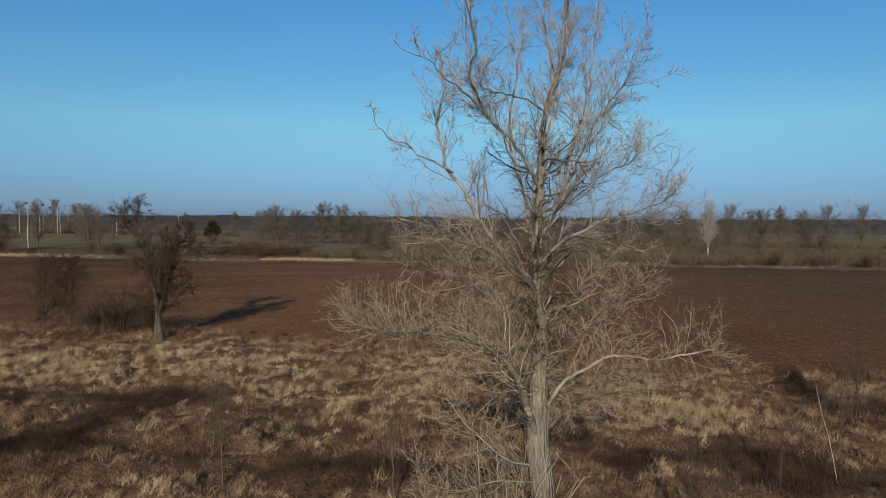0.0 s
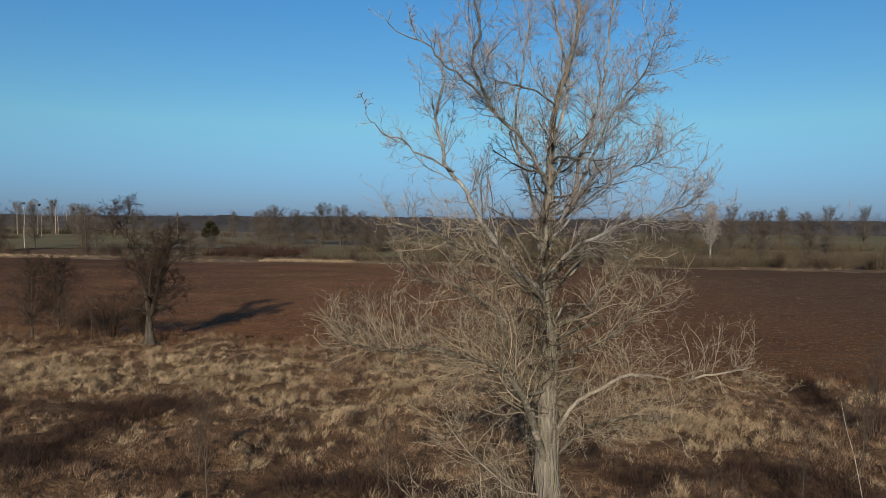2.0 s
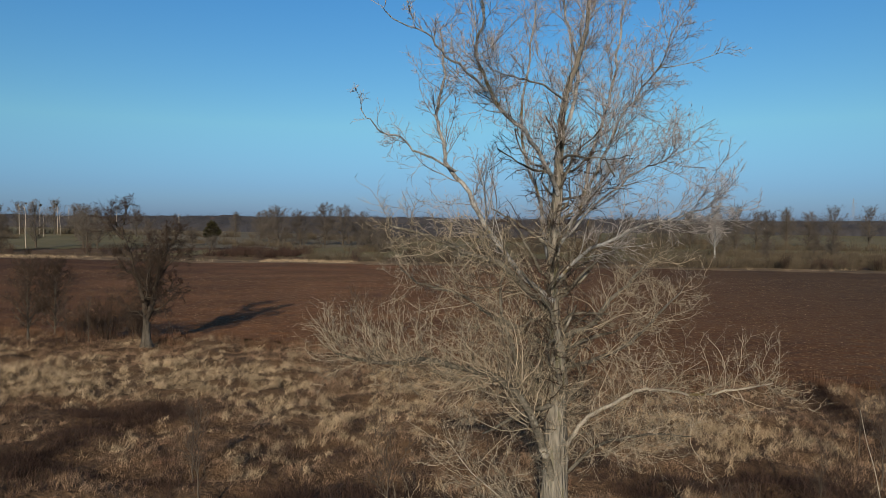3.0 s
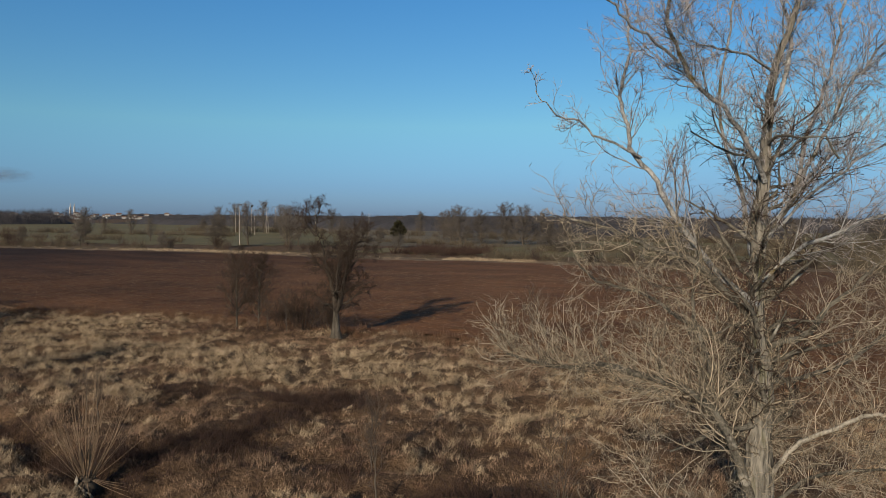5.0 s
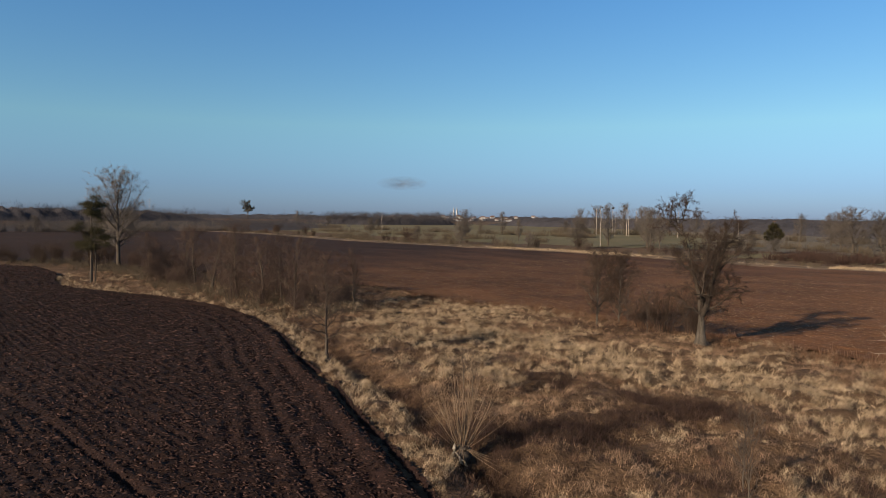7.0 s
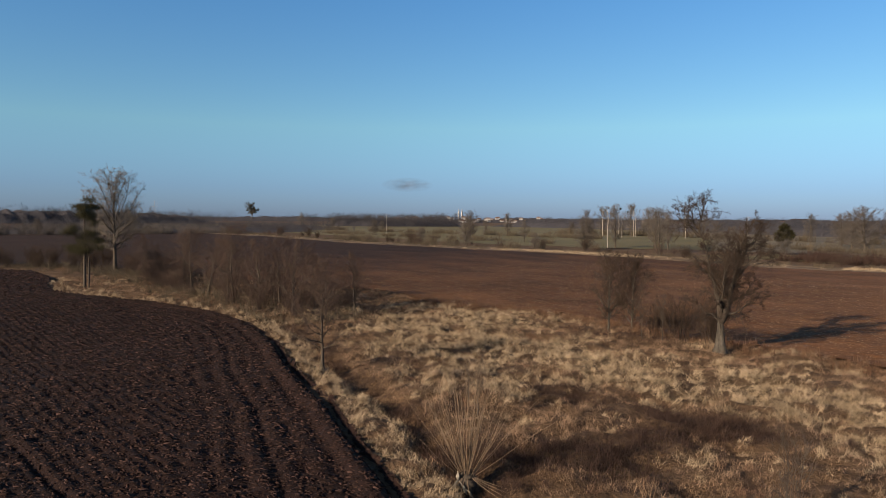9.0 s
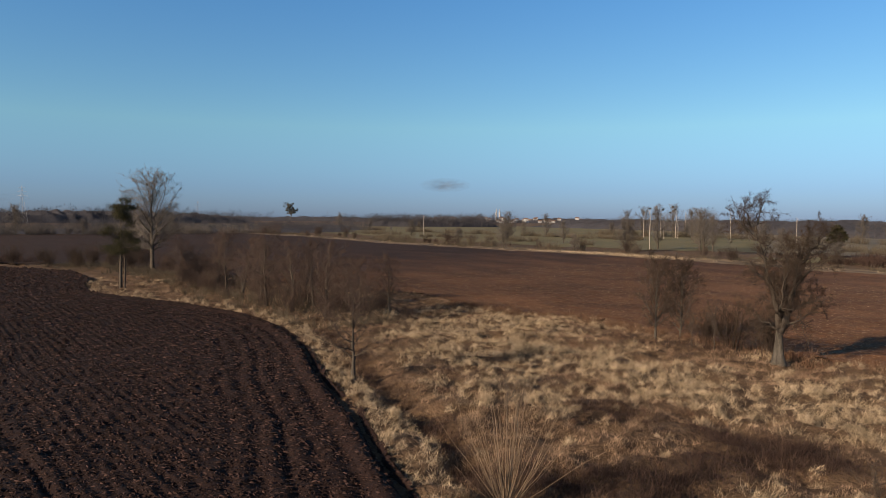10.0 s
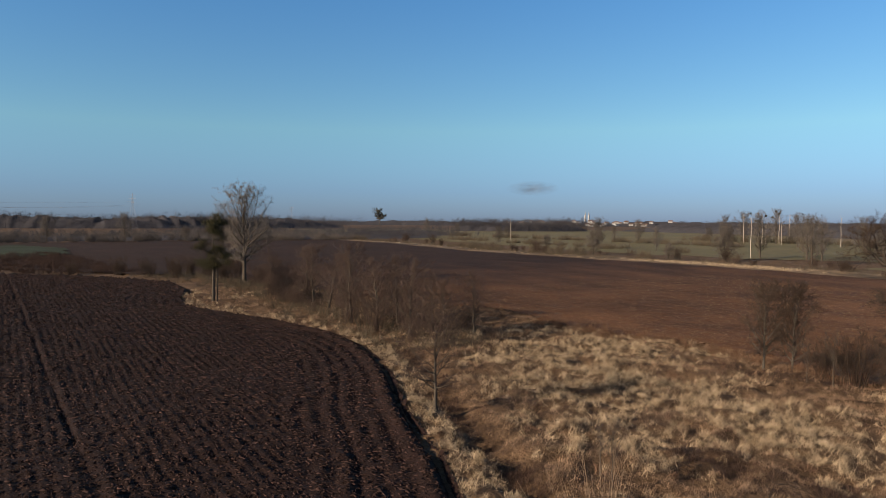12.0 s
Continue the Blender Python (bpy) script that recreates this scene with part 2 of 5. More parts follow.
def line_through(points, n, r0, r1):
    """A smooth line with n points through a few, and radii from r0 to r1."""
    p = np.array(points, float)
    u = np.linspace(0, len(p) - 1, n)
    i = np.minimum(u.astype(int), len(p) - 2)
    f = (u - i)[:, None]
    a, b, c, d = p[np.maximum(i - 1, 0)], p[i], p[i + 1], p[np.minimum(i + 2, len(p) - 1)]
    q = 0.5 * (2 * b + (c - a) * f + (2 * a - 5 * b + 4 * c - d) * f ** 2 + (3 * b - a - 3 * c + d) * f ** 3)
    return q[None], np.linspace(1, 0, n)[None] ** 0.8 * (r0 - r1) + r1


def lattice(x, y, s, seed):
    """Smooth random heights from 0 to 1 with features s metres across."""
    g = np.random.default_rng(seed).random((256, 256))
    u, v = np.asarray(x) / s, np.asarray(y) / s
    i, j = np.floor(u).astype(int), np.floor(v).astype(int)
    f, h = u - i, v - j
    f, h = f * f * (3 - 2 * f), h * h * (3 - 2 * h)
    i, j, i2, j2 = i % 256, j % 256, (i + 1) % 256, (j + 1) % 256
    return (g[i, j] * (1 - f) + g[i2, j] * f) * (1 - h) + (g[i, j2] * (1 - f) + g[i2, j2] * f) * h


def inside(x, y, poly):
    x, y = np.asarray(x, float), np.asarray(y, float)
    r = np.zeros(x.shape, bool)
    for (ax, ay), (bx, by) in zip(poly, poly[1:] + poly[:1]):
        hit = ((ay > y) != (by > y)) & (x < (bx - ax) * (y - ay) / (by - ay + 1e-12) + ax)
        r ^= hit
    return r


def off_line(x, y, line):
    """The distance to a bent line."""
    best = np.full(np.shape(x), 1e9)
    for (ax, ay), (bx, by) in zip(line, line[1:]):
        dx, dy = bx - ax, by - ay
        t = np.clip(((x - ax) * dx + (y - ay) * dy) / (dx * dx + dy * dy), 0, 1)
        best = np.minimum(best, np.hypot(x - ax - t * dx, y - ay - t * dy))
    return best


# ---- plan ----
# the headland: where the dark near field ends and the meadow begins
EDGE = [(60, -6), (20, 7), (0, 13.6), (-12, 18.8), (-18.3, 21.5), (-23, 23.6), (-28, 25.6), (-33.5, 28.1), (-43, 31.4), (-52, 35.4), (-58, 37.4), (-63, 38.5), (-70, 38.5), (-78, 36.3), (-87, 32.8), (-95, 30), (-102, 31), (-113, 34), (-126, 34.4), (-143, 23.6), (-153, 11), (-172, -20)]
NEAR_FIELD = EDGE + [(-180, -150), (80, -150)]
FAR_EDGE = [(-332, 0), (-349, 56), (-345, 110), (-366, 161), (-277, 158), (-195, 144), (-145, 147), (-110, 154), (-87, 157), (-44, 164), (-16, 160), (41, 156), (87, 147), (260, 120)]
BIG_FIELD = [(260, 20), (120, 38), (60, 45), (28, 47.6), (15, 50), (0, 55), (-11, 59.5), (-19, 62), (-34, 63), (-45, 66.5), (-50, 65.8), (-57, 63), (-62, 62.5), (-70, 64), (-78, 63), (-85, 57), (-100, 53), (-124, 47), (-140, 36), (-150, 25), (-166, 12), (-190, -30), (-260, -60), (-330, -60)] + FAR_EDGE


def ground_z(x, y):
    """The lie of the land: flat, rising a little to one side, with a ditch along the headland."""
    x, y = np.asarray(x, float), np.asarray(y, float)
    z = 2.2 * (1 - np.exp(-np.maximum(0, -x - 60) / 60))
    near = (x > -160) & (x < 80) & (y > -20) & (y < 80)
    d = off_line(x, y, EDGE)
    ditch = np.where(near & ~inside(x, y, NEAR_FIELD) & (x > -64), np.exp(-((d - 2.9) / 0.9) ** 2), 0)
    bumps = np.where(near & ~inside(x, y, NEAR_FIELD) & ~inside(x, y, BIG_FIELD), (lattice(x, y, 3.1, 5) - 0.5) * 0.3 + (lattice(x, y, 1.0, 6) - 0.5) * 0.62, 0)
    return z - 0.5 * ditch * np.clip((-8 - x) / 6, 0, 1) + bumps


def gz(x, y):
    return float(ground_z(np.array([x]), np.array([y]))[0])


def steps(stops):
    """Grid lines from (start, spacing) stops, the spacing sliding from one to the next."""
    out = [stops[0][0]]
    for (a, s), (b, e) in zip(stops, stops[1:]):
        while out[-1] < b:
            f = (out[-1] - a) / (b - a)
            out.append(out[-1] + s + (e - s) * f)
    return np.array(out)


def sheet(xs, ys, height, keep=None):
    """A ground mesh over grid lines."""
    X, Y = np.meshgrid(xs, ys, indexing="ij")
    Z = height(X, Y)
    idx = np.arange(X.size).reshape(X.shape)
    q = np.stack([idx[:-1, :-1], idx[1:, :-1], idx[1:, 1:], idx[:-1, 1:]], -1).reshape(-1, 4)
    V = np.stack([X, Y, Z], -1).reshape(-1, 3)
    if keep is not None:
        c = V[q].mean(1)
        q = q[keep(c[:, 0], c[:, 1])]
        used, q = np.unique(q, return_inverse=True)
        V, q = V[used], q.reshape(-1, 4)
    return mesh_np("sheet", V, q)


# ---- ground ----
gx = steps([(-4600, 500), (-400, 12), (-160, 5), (-76, 0.75), (42, 0.75), (120, 6), (400, 14), (4600, 500)])
gy = steps([(-4600, 500), (-300, 20), (-20, 6), (18, 0.75), (67, 0.75), (120, 5), (400, 14), (4600, 500)])
put_mesh("ground", smooth(sheet(gx, gy, ground_z)), M_GROUND, None, "tan and brown dry winter meadow soil under the grass", "ground", "structure")


def plough_z(x, y):
    """Furrows along x, two or three rounds along the headland, clods everywhere."""
    d = off_line(x, y, EDGE)
    head = np.clip((8.0 - d) / 1.5, 0, 1)
    rows = np.sin(2 * np.pi * (y + 0.014 * x + 0.25 * lattice(x, y, 4, 11)) / 0.62) * (1 - head) + 1.3 * np.sin(2 * np.pi * (d + 0.2 * lattice(x, y, 4, 12)) / 1.15) * head
    lumps = (lattice(x * 0.7, y, 0.45, 13) - 0.5) * 0.075 + (lattice(x, y, 0.27, 14) - 0.5) * 0.09 + (lattice(x, y, 6, 15) - 0.5) * 0.15
    edge = np.clip((x + 105) / 25, 0, 1) * (-0.36 * np.exp(-((d - 0.36) / 0.24) ** 2) + 0.22 * np.exp(-((d - 1.05) / 0.42) ** 2) - 0.05 * np.exp(-((d - 4.1) / 0.2) ** 2) + 0.03 * np.exp(-((d - 4.6) / 0.3) ** 2))
    wheel = sum(-0.13 * np.exp(-((y - 0.014 * (x + 37) - yy) / 0.16) ** 2) + 0.06 * np.exp(-((y - 0.014 * (x + 37) - yy - 0.5) / 0.22) ** 2) for yy in (13.6,))
    return ground_z(x, y) + 0.20 + 0.042 * rows * (0.2 + 1.2 * lattice(x, y, 1.6, 16)) + lumps + edge + wheel


nx = steps([(-182, 2.0), (-75, 0.5), (-45, 0.26), (-14, 0.26), (-13, 0.9), (22, 0.9), (80, 8)])
ny = steps([(-150, 6), (0, 0.5), (8, 0.16), (39, 0.16), (41, 0.2)])
put_mesh("near_field", sheet(nx, ny, plough_z, lambda x, y: inside(x, y, NEAR_FIELD)), M_PLOUGH, None, "dark brown freshly ploughed field with furrows and clods", "field", "structure")


def tilled_z(x, y):
    return ground_z(x, y) + 0.16 + (lattice(x, y, 0.9, 21) - 0.5) * 0.16 + 0.03 * np.sin(2 * np.pi * (y + 0.05 * x) / 1.5)


fx = steps([(-370, 6), (-110, 1.2), (-80, 0.6), (40, 0.6), (90, 2), (262, 8)])
fy = steps([(-62, 5), (20, 1.2), (46, 0.5), (75, 0.6), (166, 2)])
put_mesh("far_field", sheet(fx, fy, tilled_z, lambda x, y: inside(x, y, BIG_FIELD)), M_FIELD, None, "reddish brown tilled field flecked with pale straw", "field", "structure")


def patch(name, poly, material, label, lift=0.1, size=6.0):
    xs = np.arange(min(p[0] for p in poly), max(p[0] for p in poly) + size, size)
    ys = np.arange(min(p[1] for p in poly), max(p[1] for p in poly) + size, size)
    return put_mesh(name, sheet(xs, ys, lambda x, y: ground_z(x, y) + lift + 0.3 * lattice(x, y, 9, 31) * (lift > 0.15), lambda x, y: inside(x, y, poly)), material, None, label, "field", "structure")


BANK = FAR_EDGE[3:] + [(260, 132), (87, 158), (41, 167), (-16, 173), (-44, 177), (-87, 172), (-110, 170), (-145, 163), (-195, 158), (-277, 168), (-366, 172)]
patch("bank", BANK, M_BANK, "strip of pale dry grass along the field", 0.13, 2.5)
patch("wheat_field", [(-900, 330), (-500, 245), (-290, 200), (-190, 182), (-130, 188), (-100, 215), (-150, 320), (-330, 560), (-700, 720)], M_WHEAT, "dull green field of winter wheat", 0.12, 8)
patch("wheat_field", [(-90, 185), (-40, 195), (0, 192), (60, 180), (140, 172), (330, 160), (900, 330), (700, 620), (150, 660), (0, 440), (-40, 262), (-75, 225)], M_WHEAT, "dull green field of winter wheat", 0.12, 8)
patch("fallow_field", [(-152, 318), (-102, 217), (-77, 227), (-42, 264), (-2, 442), (148, 662), (-100, 900), (-330, 564)], M_FALLOW, "grey-tan fallow field before the woods", 0.11, 8)
patch("wheat_field", [(-205, 6), (-206, 16), (-222, 27), (-262, 30), (-300, 18), (-290, -6), (-240, -4)], M_GREEN, "dull green strip of young wheat", 0.30, 2)


# ---- trees ----
MAIN = (2.4, 19.0)
MAIN_LIMBS = [
    ("trunk", 0.36, 0.060, [(-0.08, 0.00, -0.29), (-0.21, 0.03, 3.29), (-0.33, 0.05, 4.37), (-0.30, 0.06, 5.75), (-0.31, 0.08, 6.97), (-0.48, 0.11, 9.10), (-0.36, 0.14, 11.81), (-0.28, 0.15, 13.01), (0.02, 0.17, 14.21), (0.31, 0.18, 15.39), (0.36, 0.20, 16.87)]),
    ("limb", 0.19, 0.050, [(-0.42, -0.10, 4.72), (-0.79, -0.26, 5.82), (-1.20, -0.43, 6.68), (-1.74, -0.59, 7.11), (-2.46, -0.75, 7.37), (-3.25, -0.91, 7.67), (-3.88, -1.07, 7.58), (-4.51, -1.24, 7.63), (-5.12, -1.40, 7.87)]),
    ("limb", 0.15, 0.040, [(-0.50, -0.10, 4.87), (-0.97, -0.16, 6.10), (-1.28, -0.22, 7.02), (-1.40, -0.28, 7.78), (-1.67, -0.34, 8.83), (-1.54, -0.40, 9.72)]),
    ("pale_limb", 0.13, 0.030, [(-0.15, 0.00, 5.46), (0.14, -0.26, 6.06), (0.68, -0.51, 6.58), (1.28, -0.77, 6.98), (1.72, -1.03, 7.09), (2.36, -1.29, 6.98), (3.10, -1.54, 7.25), (3.75, -1.80, 7.44)]),
    ("limb", 0.16, 0.040, [(-0.45, 0.00, 8.35), (-1.01, -0.30, 9.12), (-1.69, -0.60, 9.73), (-2.42, -0.90, 9.95), (-3.27, -1.20, 10.31), (-4.08, -1.50, 10.51)]),
    ("pale_limb", 0.16, 0.040, [(-0.46, 0.00, 8.80), (-1.37, -0.06, 9.70), (-2.13, -0.11, 10.75), (-2.66, -0.17, 11.64), (-2.96, -0.23, 12.22), (-3.10, -0.29, 12.95), (-2.89, -0.34, 13.96), (-3.04, -0.40, 14.82)]),
    ("limb", 0.07, 0.015, [(-2.70, -0.20, 11.70), (-3.30, -0.68, 11.96), (-3.85, -1.05, 12.25), (-4.24, -1.43, 12.52), (-4.58, -1.80, 12.81)]),
    ("pale_limb", 0.13, 0.030, [(-0.40, 0.00, 11.21), (-0.85, -0.73, 11.96), (-1.47, -1.47, 12.63), (-2.09, -2.20, 13.13), (-2.28, -2.93, 13.71), (-2.22, -3.67, 14.38), (-2.44, -4.40, 14.97)]),
    ("limb", 0.07, 0.015, [(-2.09, -2.20, 13.13), (-2.72, -2.70, 13.55), (-3.22, -3.20, 13.95), (-3.88, -3.70, 14.33)]),
    ("limb", 0.07, 0.020, [(-0.28, 0.10, 13.33), (-1.01, -0.67, 13.54), (-1.61, -1.33, 13.52), (-2.04, -2.00, 13.64)]),
    ("limb", 0.13, 0.030, [(-0.45, 0.10, 9.80), (-0.01, 0.25, 10.76), (0.34, 0.50, 11.69), (0.68, 0.75, 12.94), (1.03, 1.00, 14.22), (1.26, 1.25, 15.67), (1.34, 1.50, 17.15)]),
    ("limb", 0.10, 0.015, [(0.08, 0.27, 10.77), (0.51, -0.06, 11.95), (0.93, -0.42, 12.94), (1.17, -0.78, 13.31), (1.56, -1.14, 13.94), (1.84, -1.50, 14.56)]),
    ("limb", 0.07, 0.012, [(-0.10, 0.17, 10.31), (0.62, -0.20, 11.20), (1.26, -0.40, 11.64), (1.78, -0.60, 11.98), (2.01, -0.80, 12.53)]),
    ("limb", 0.11, 0.020, [(-0.44, 0.08, 9.20), (0.25, -0.36, 10.02), (0.93, -0.72, 10.40), (1.57, -1.08, 10.54), (2.08, -1.44, 10.82), (2.37, -1.80, 11.08)]),
    ("limb", 0.14, 0.050, [(-0.40, 0.08, 7.90), (0.09, 0.10, 8.12), (0.55, 0.20, 8.49), (1.01, 0.30, 8.91), (1.48, 0.40, 9.40), (2.03, 0.50, 9.86)]),
    ("limb", 0.13, 0.030, [(-0.46, 0.10, 9.41), (-0.74, 0.50, 10.61), (-0.94, 1.00, 11.87), (-1.08, 1.50, 13.19), (-0.90, 2.00, 14.90), (-0.54, 2.50, 16.67)]),
    ("limb", 0.12, 0.030, [(-0.32, 0.14, 12.55), (0.05, 0.32, 13.64), (-0.08, 0.65, 14.76), (-0.21, 0.98, 15.91), (-0.26, 1.30, 17.10)]),
    ("limb", 0.12, 0.030, [(-0.35, 0.08, 7.29), (0.53, 0.50, 7.37), (1.55, 1.00, 7.78), (2.44, 1.50, 8.37), (3.05, 2.00, 8.98)]),
    ("pale_limb", 0.06, 0.015, [(-0.40, 0.00, 3.83), (-1.20, -0.55, 4.17), (-1.81, -0.90, 4.73), (-2.32, -1.25, 5.34), (-2.81, -1.60, 6.07)]),
    ("pale_limb", 0.06, 0.015, [(-0.32, 0.00, 3.38), (-1.20, -0.65, 3.69), (-1.95, -1.10, 3.70), (-2.52, -1.55, 3.72), (-3.47, -2.00, 4.16)]),
    ("limb", 0.12, 0.030, [(-0.40, 0.08, 7.59), (-1.18, 0.40, 8.14), (-1.94, 0.80, 8.40), (-2.74, 1.20, 8.84), (-3.74, 1.60, 9.12), (-4.19, 2.00, 9.43)]),
    ("limb", 0.08, 0.020, [(-0.25, 0.04, 4.70), (0.41, -0.45, 5.59), (0.91, -0.90, 6.01), (1.52, -1.35, 6.28), (2.10, -1.80, 6.26)]),
]


def great_willow():
    rng = np.random.default_rng(7)
    root = thing("willow_tree", *MAIN, 0, "tall bare willow with grey furrowed trunk and fine tan twigs", "tree")
    lines = []
    for name, r0, r1, pts in MAIN_LIMBS:
        n = len(pts) * 4
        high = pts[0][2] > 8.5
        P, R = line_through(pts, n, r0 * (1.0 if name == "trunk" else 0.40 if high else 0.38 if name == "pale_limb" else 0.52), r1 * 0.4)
        if name == "trunk":
            R = R * np.interp(P[:, :, 2], [5, 9, 13], [1.0, 0.72, 0.5])
        J = rng.normal(size=(1, n + 3, 3)) * (0.10 if high else min(0.07, r0 * 0.5))
        P = P + (J[:, :-3] + J[:, 1:-2] + J[:, 2:-1] + J[:, 3:]) / 4 * np.minimum(1, np.arange(n) / 4)[None, :, None]
        if name == "trunk":
            R = R * (1 + 0.55 * np.exp(-(P[:, :, 2] + 0.3) / 0.8))
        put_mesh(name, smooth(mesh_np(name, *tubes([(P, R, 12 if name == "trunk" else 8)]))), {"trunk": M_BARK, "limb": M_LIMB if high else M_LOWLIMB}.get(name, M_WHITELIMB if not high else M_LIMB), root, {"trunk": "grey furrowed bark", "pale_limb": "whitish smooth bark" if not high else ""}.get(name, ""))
        lines.append((P, R))
    # short gnarled boughs on the middle of the trunk
    G, RG = sprout(rng, lines[0][0], lines[0][1], 44, 0.34, 0.62, 62, 0.11, 9, up=0.07, wander=0.3, thick=0.34, least=0.03, taper=0.2)
    RG = np.clip(RG, 0.014, 0.065)
    for k in range(len(G)):
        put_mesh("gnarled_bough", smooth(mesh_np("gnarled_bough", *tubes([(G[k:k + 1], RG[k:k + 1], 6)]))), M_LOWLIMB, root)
    # the crown: medium branches that shorten towards the tips of the limbs, then two or three orders of twigs
    low_lines, high_lines = [], []
    for i, (P, R) in enumerate(lines):
        (low_lines if P[0, -1, 2] < 10.6 else high_lines).append((P, R, float(np.linalg.norm(np.diff(P[0], axis=0), axis=1).sum()), i))
    A, B = [], []
    for P, R, length, i in high_lines:
        t0 = 0.52 if i == 0 else 0.12
        A.append(sprout(rng, P, R, max(6, int(length * (6.0 if 10 <= i <= 14 else 3.3 if i in (4, 5, 7, 15, 16) else 4.4 if i else 2.2))), t0, 0.98, 38, (0.9 if i in (6, 8) else 1.9) / length, 9, up=0.08, wander=0.13, thick=0.3, least=0.009, taper=0.5))
        if i in (6, 8):
            A[-1] = tuple(k[::4] for k in A[-1])
        B.append(sprout(rng, P, R, int(length * (2 if i in (6, 8) else 4)), t0, 1.0, 46, 0.8 / length, 6, up=0.05, wander=0.18, thick=0.2, least=0.006, taper=0.4))
    P1, R1 = (np.concatenate(k) for k in zip(*A))
    R1 = np.clip(R1, 0.0055, 0.0135)
    PB, RB = (np.concatenate(k) for k in zip(*B))
    RB = np.clip(RB, 0.005, 0.010)
    P2, R2 = sprout(rng, P1, R1, 9, 0.1, 1.0, 42, 0.46, 6, up=0.06, wander=0.17, thick=0.55, least=0.0055, taper=0.4)
    P2, R2 = np.concatenate([P2, PB]), np.concatenate([R2, RB])
    P3, R3 = sprout(rng, P2, R2, 5, 0.12, 1.0, 40, 0.55, 3, up=0.05, wander=0.2, thick=0.65, least=0.0046, taper=0.3)
    P4, R4 = sprout(rng, P3, R3, 2, 0.2, 1.0, 38, 0.6, 2, up=0.05, wander=0.1, thick=0.75, least=0.0038, taper=0.2)
    put_mesh("crown", mesh_np("crown", *tubes([(P1, R1, 4)])), M_LIMB, root, "grey upper branches", kind="stuff")
    put_mesh("twig_haze", mesh_np("twig_haze", *tubes([(P2, R2, -3), (P3, R3, -3), (P4, R4, -3)])), M_TWIG, root, "fine grey-tan twigs", kind="stuff")
    # the tangle round the trunk: arching water shoots on the low limbs, the gnarled boughs and the trunk itself
    A = []
    for P, R, length, i in low_lines:
        A.append(sprout(rng, P, R, int(length * (20 if i == 1 else 11)), 0.12, 1.0, 58, (2.0 if i == 1 else 1.7) / length, 9, up=0.13 if i == 1 else 0.06, wander=0.21, thick=0.2, least=0.007, taper=0.45))
    A.append(sprout(rng, lines[0][0], lines[0][1], 120, 0.24, 0.56, 60, 0.085, 9, up=0.05, wander=0.22, thick=0.06, least=0.007))
    PK, RK = sprout(rng, G, RG, 9, 0.15, 1.0, 55, 0.6, 9, up=0.04, wander=0.28, thick=0.3, least=0.007)
    RK = np.clip(RK, 0.006, 0.014)
    QK, SK = sprout(rng, PK, RK, 6, 0.1, 1.0, 48, 0.45, 5, up=0.03, wander=0.25, thick=0.6, least=0.0046, taper=0.35)
    put_mesh("twig_haze", mesh_np("twig_haze", *tubes([(PK, RK, 4), (QK, SK, -3)])), M_OAKTWIG, root, "dark knotted twigs", kind="stuff")
    P1, R1 = (np.concatenate(k) for k in zip(*A))
    R1 = np.clip(R1, 0.005, 0.0115)
    P2, R2 = sprout(rng, P1, R1, 9, 0.08, 1.0, 46, 0.5, 5, up=0.05, wander=0.2, thick=0.6, least=0.0046, taper=0.35)
    P3, R3 = sprout(rng, P2, R2, 4, 0.1, 1.0, 44, 0.6, 2, up=0.04, wander=0.1, thick=0.65, least=0.004, taper=0.3)
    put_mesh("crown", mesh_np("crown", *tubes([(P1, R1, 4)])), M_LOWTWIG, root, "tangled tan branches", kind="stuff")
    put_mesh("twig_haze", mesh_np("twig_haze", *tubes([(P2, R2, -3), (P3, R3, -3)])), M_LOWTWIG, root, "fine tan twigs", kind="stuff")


great_willow()


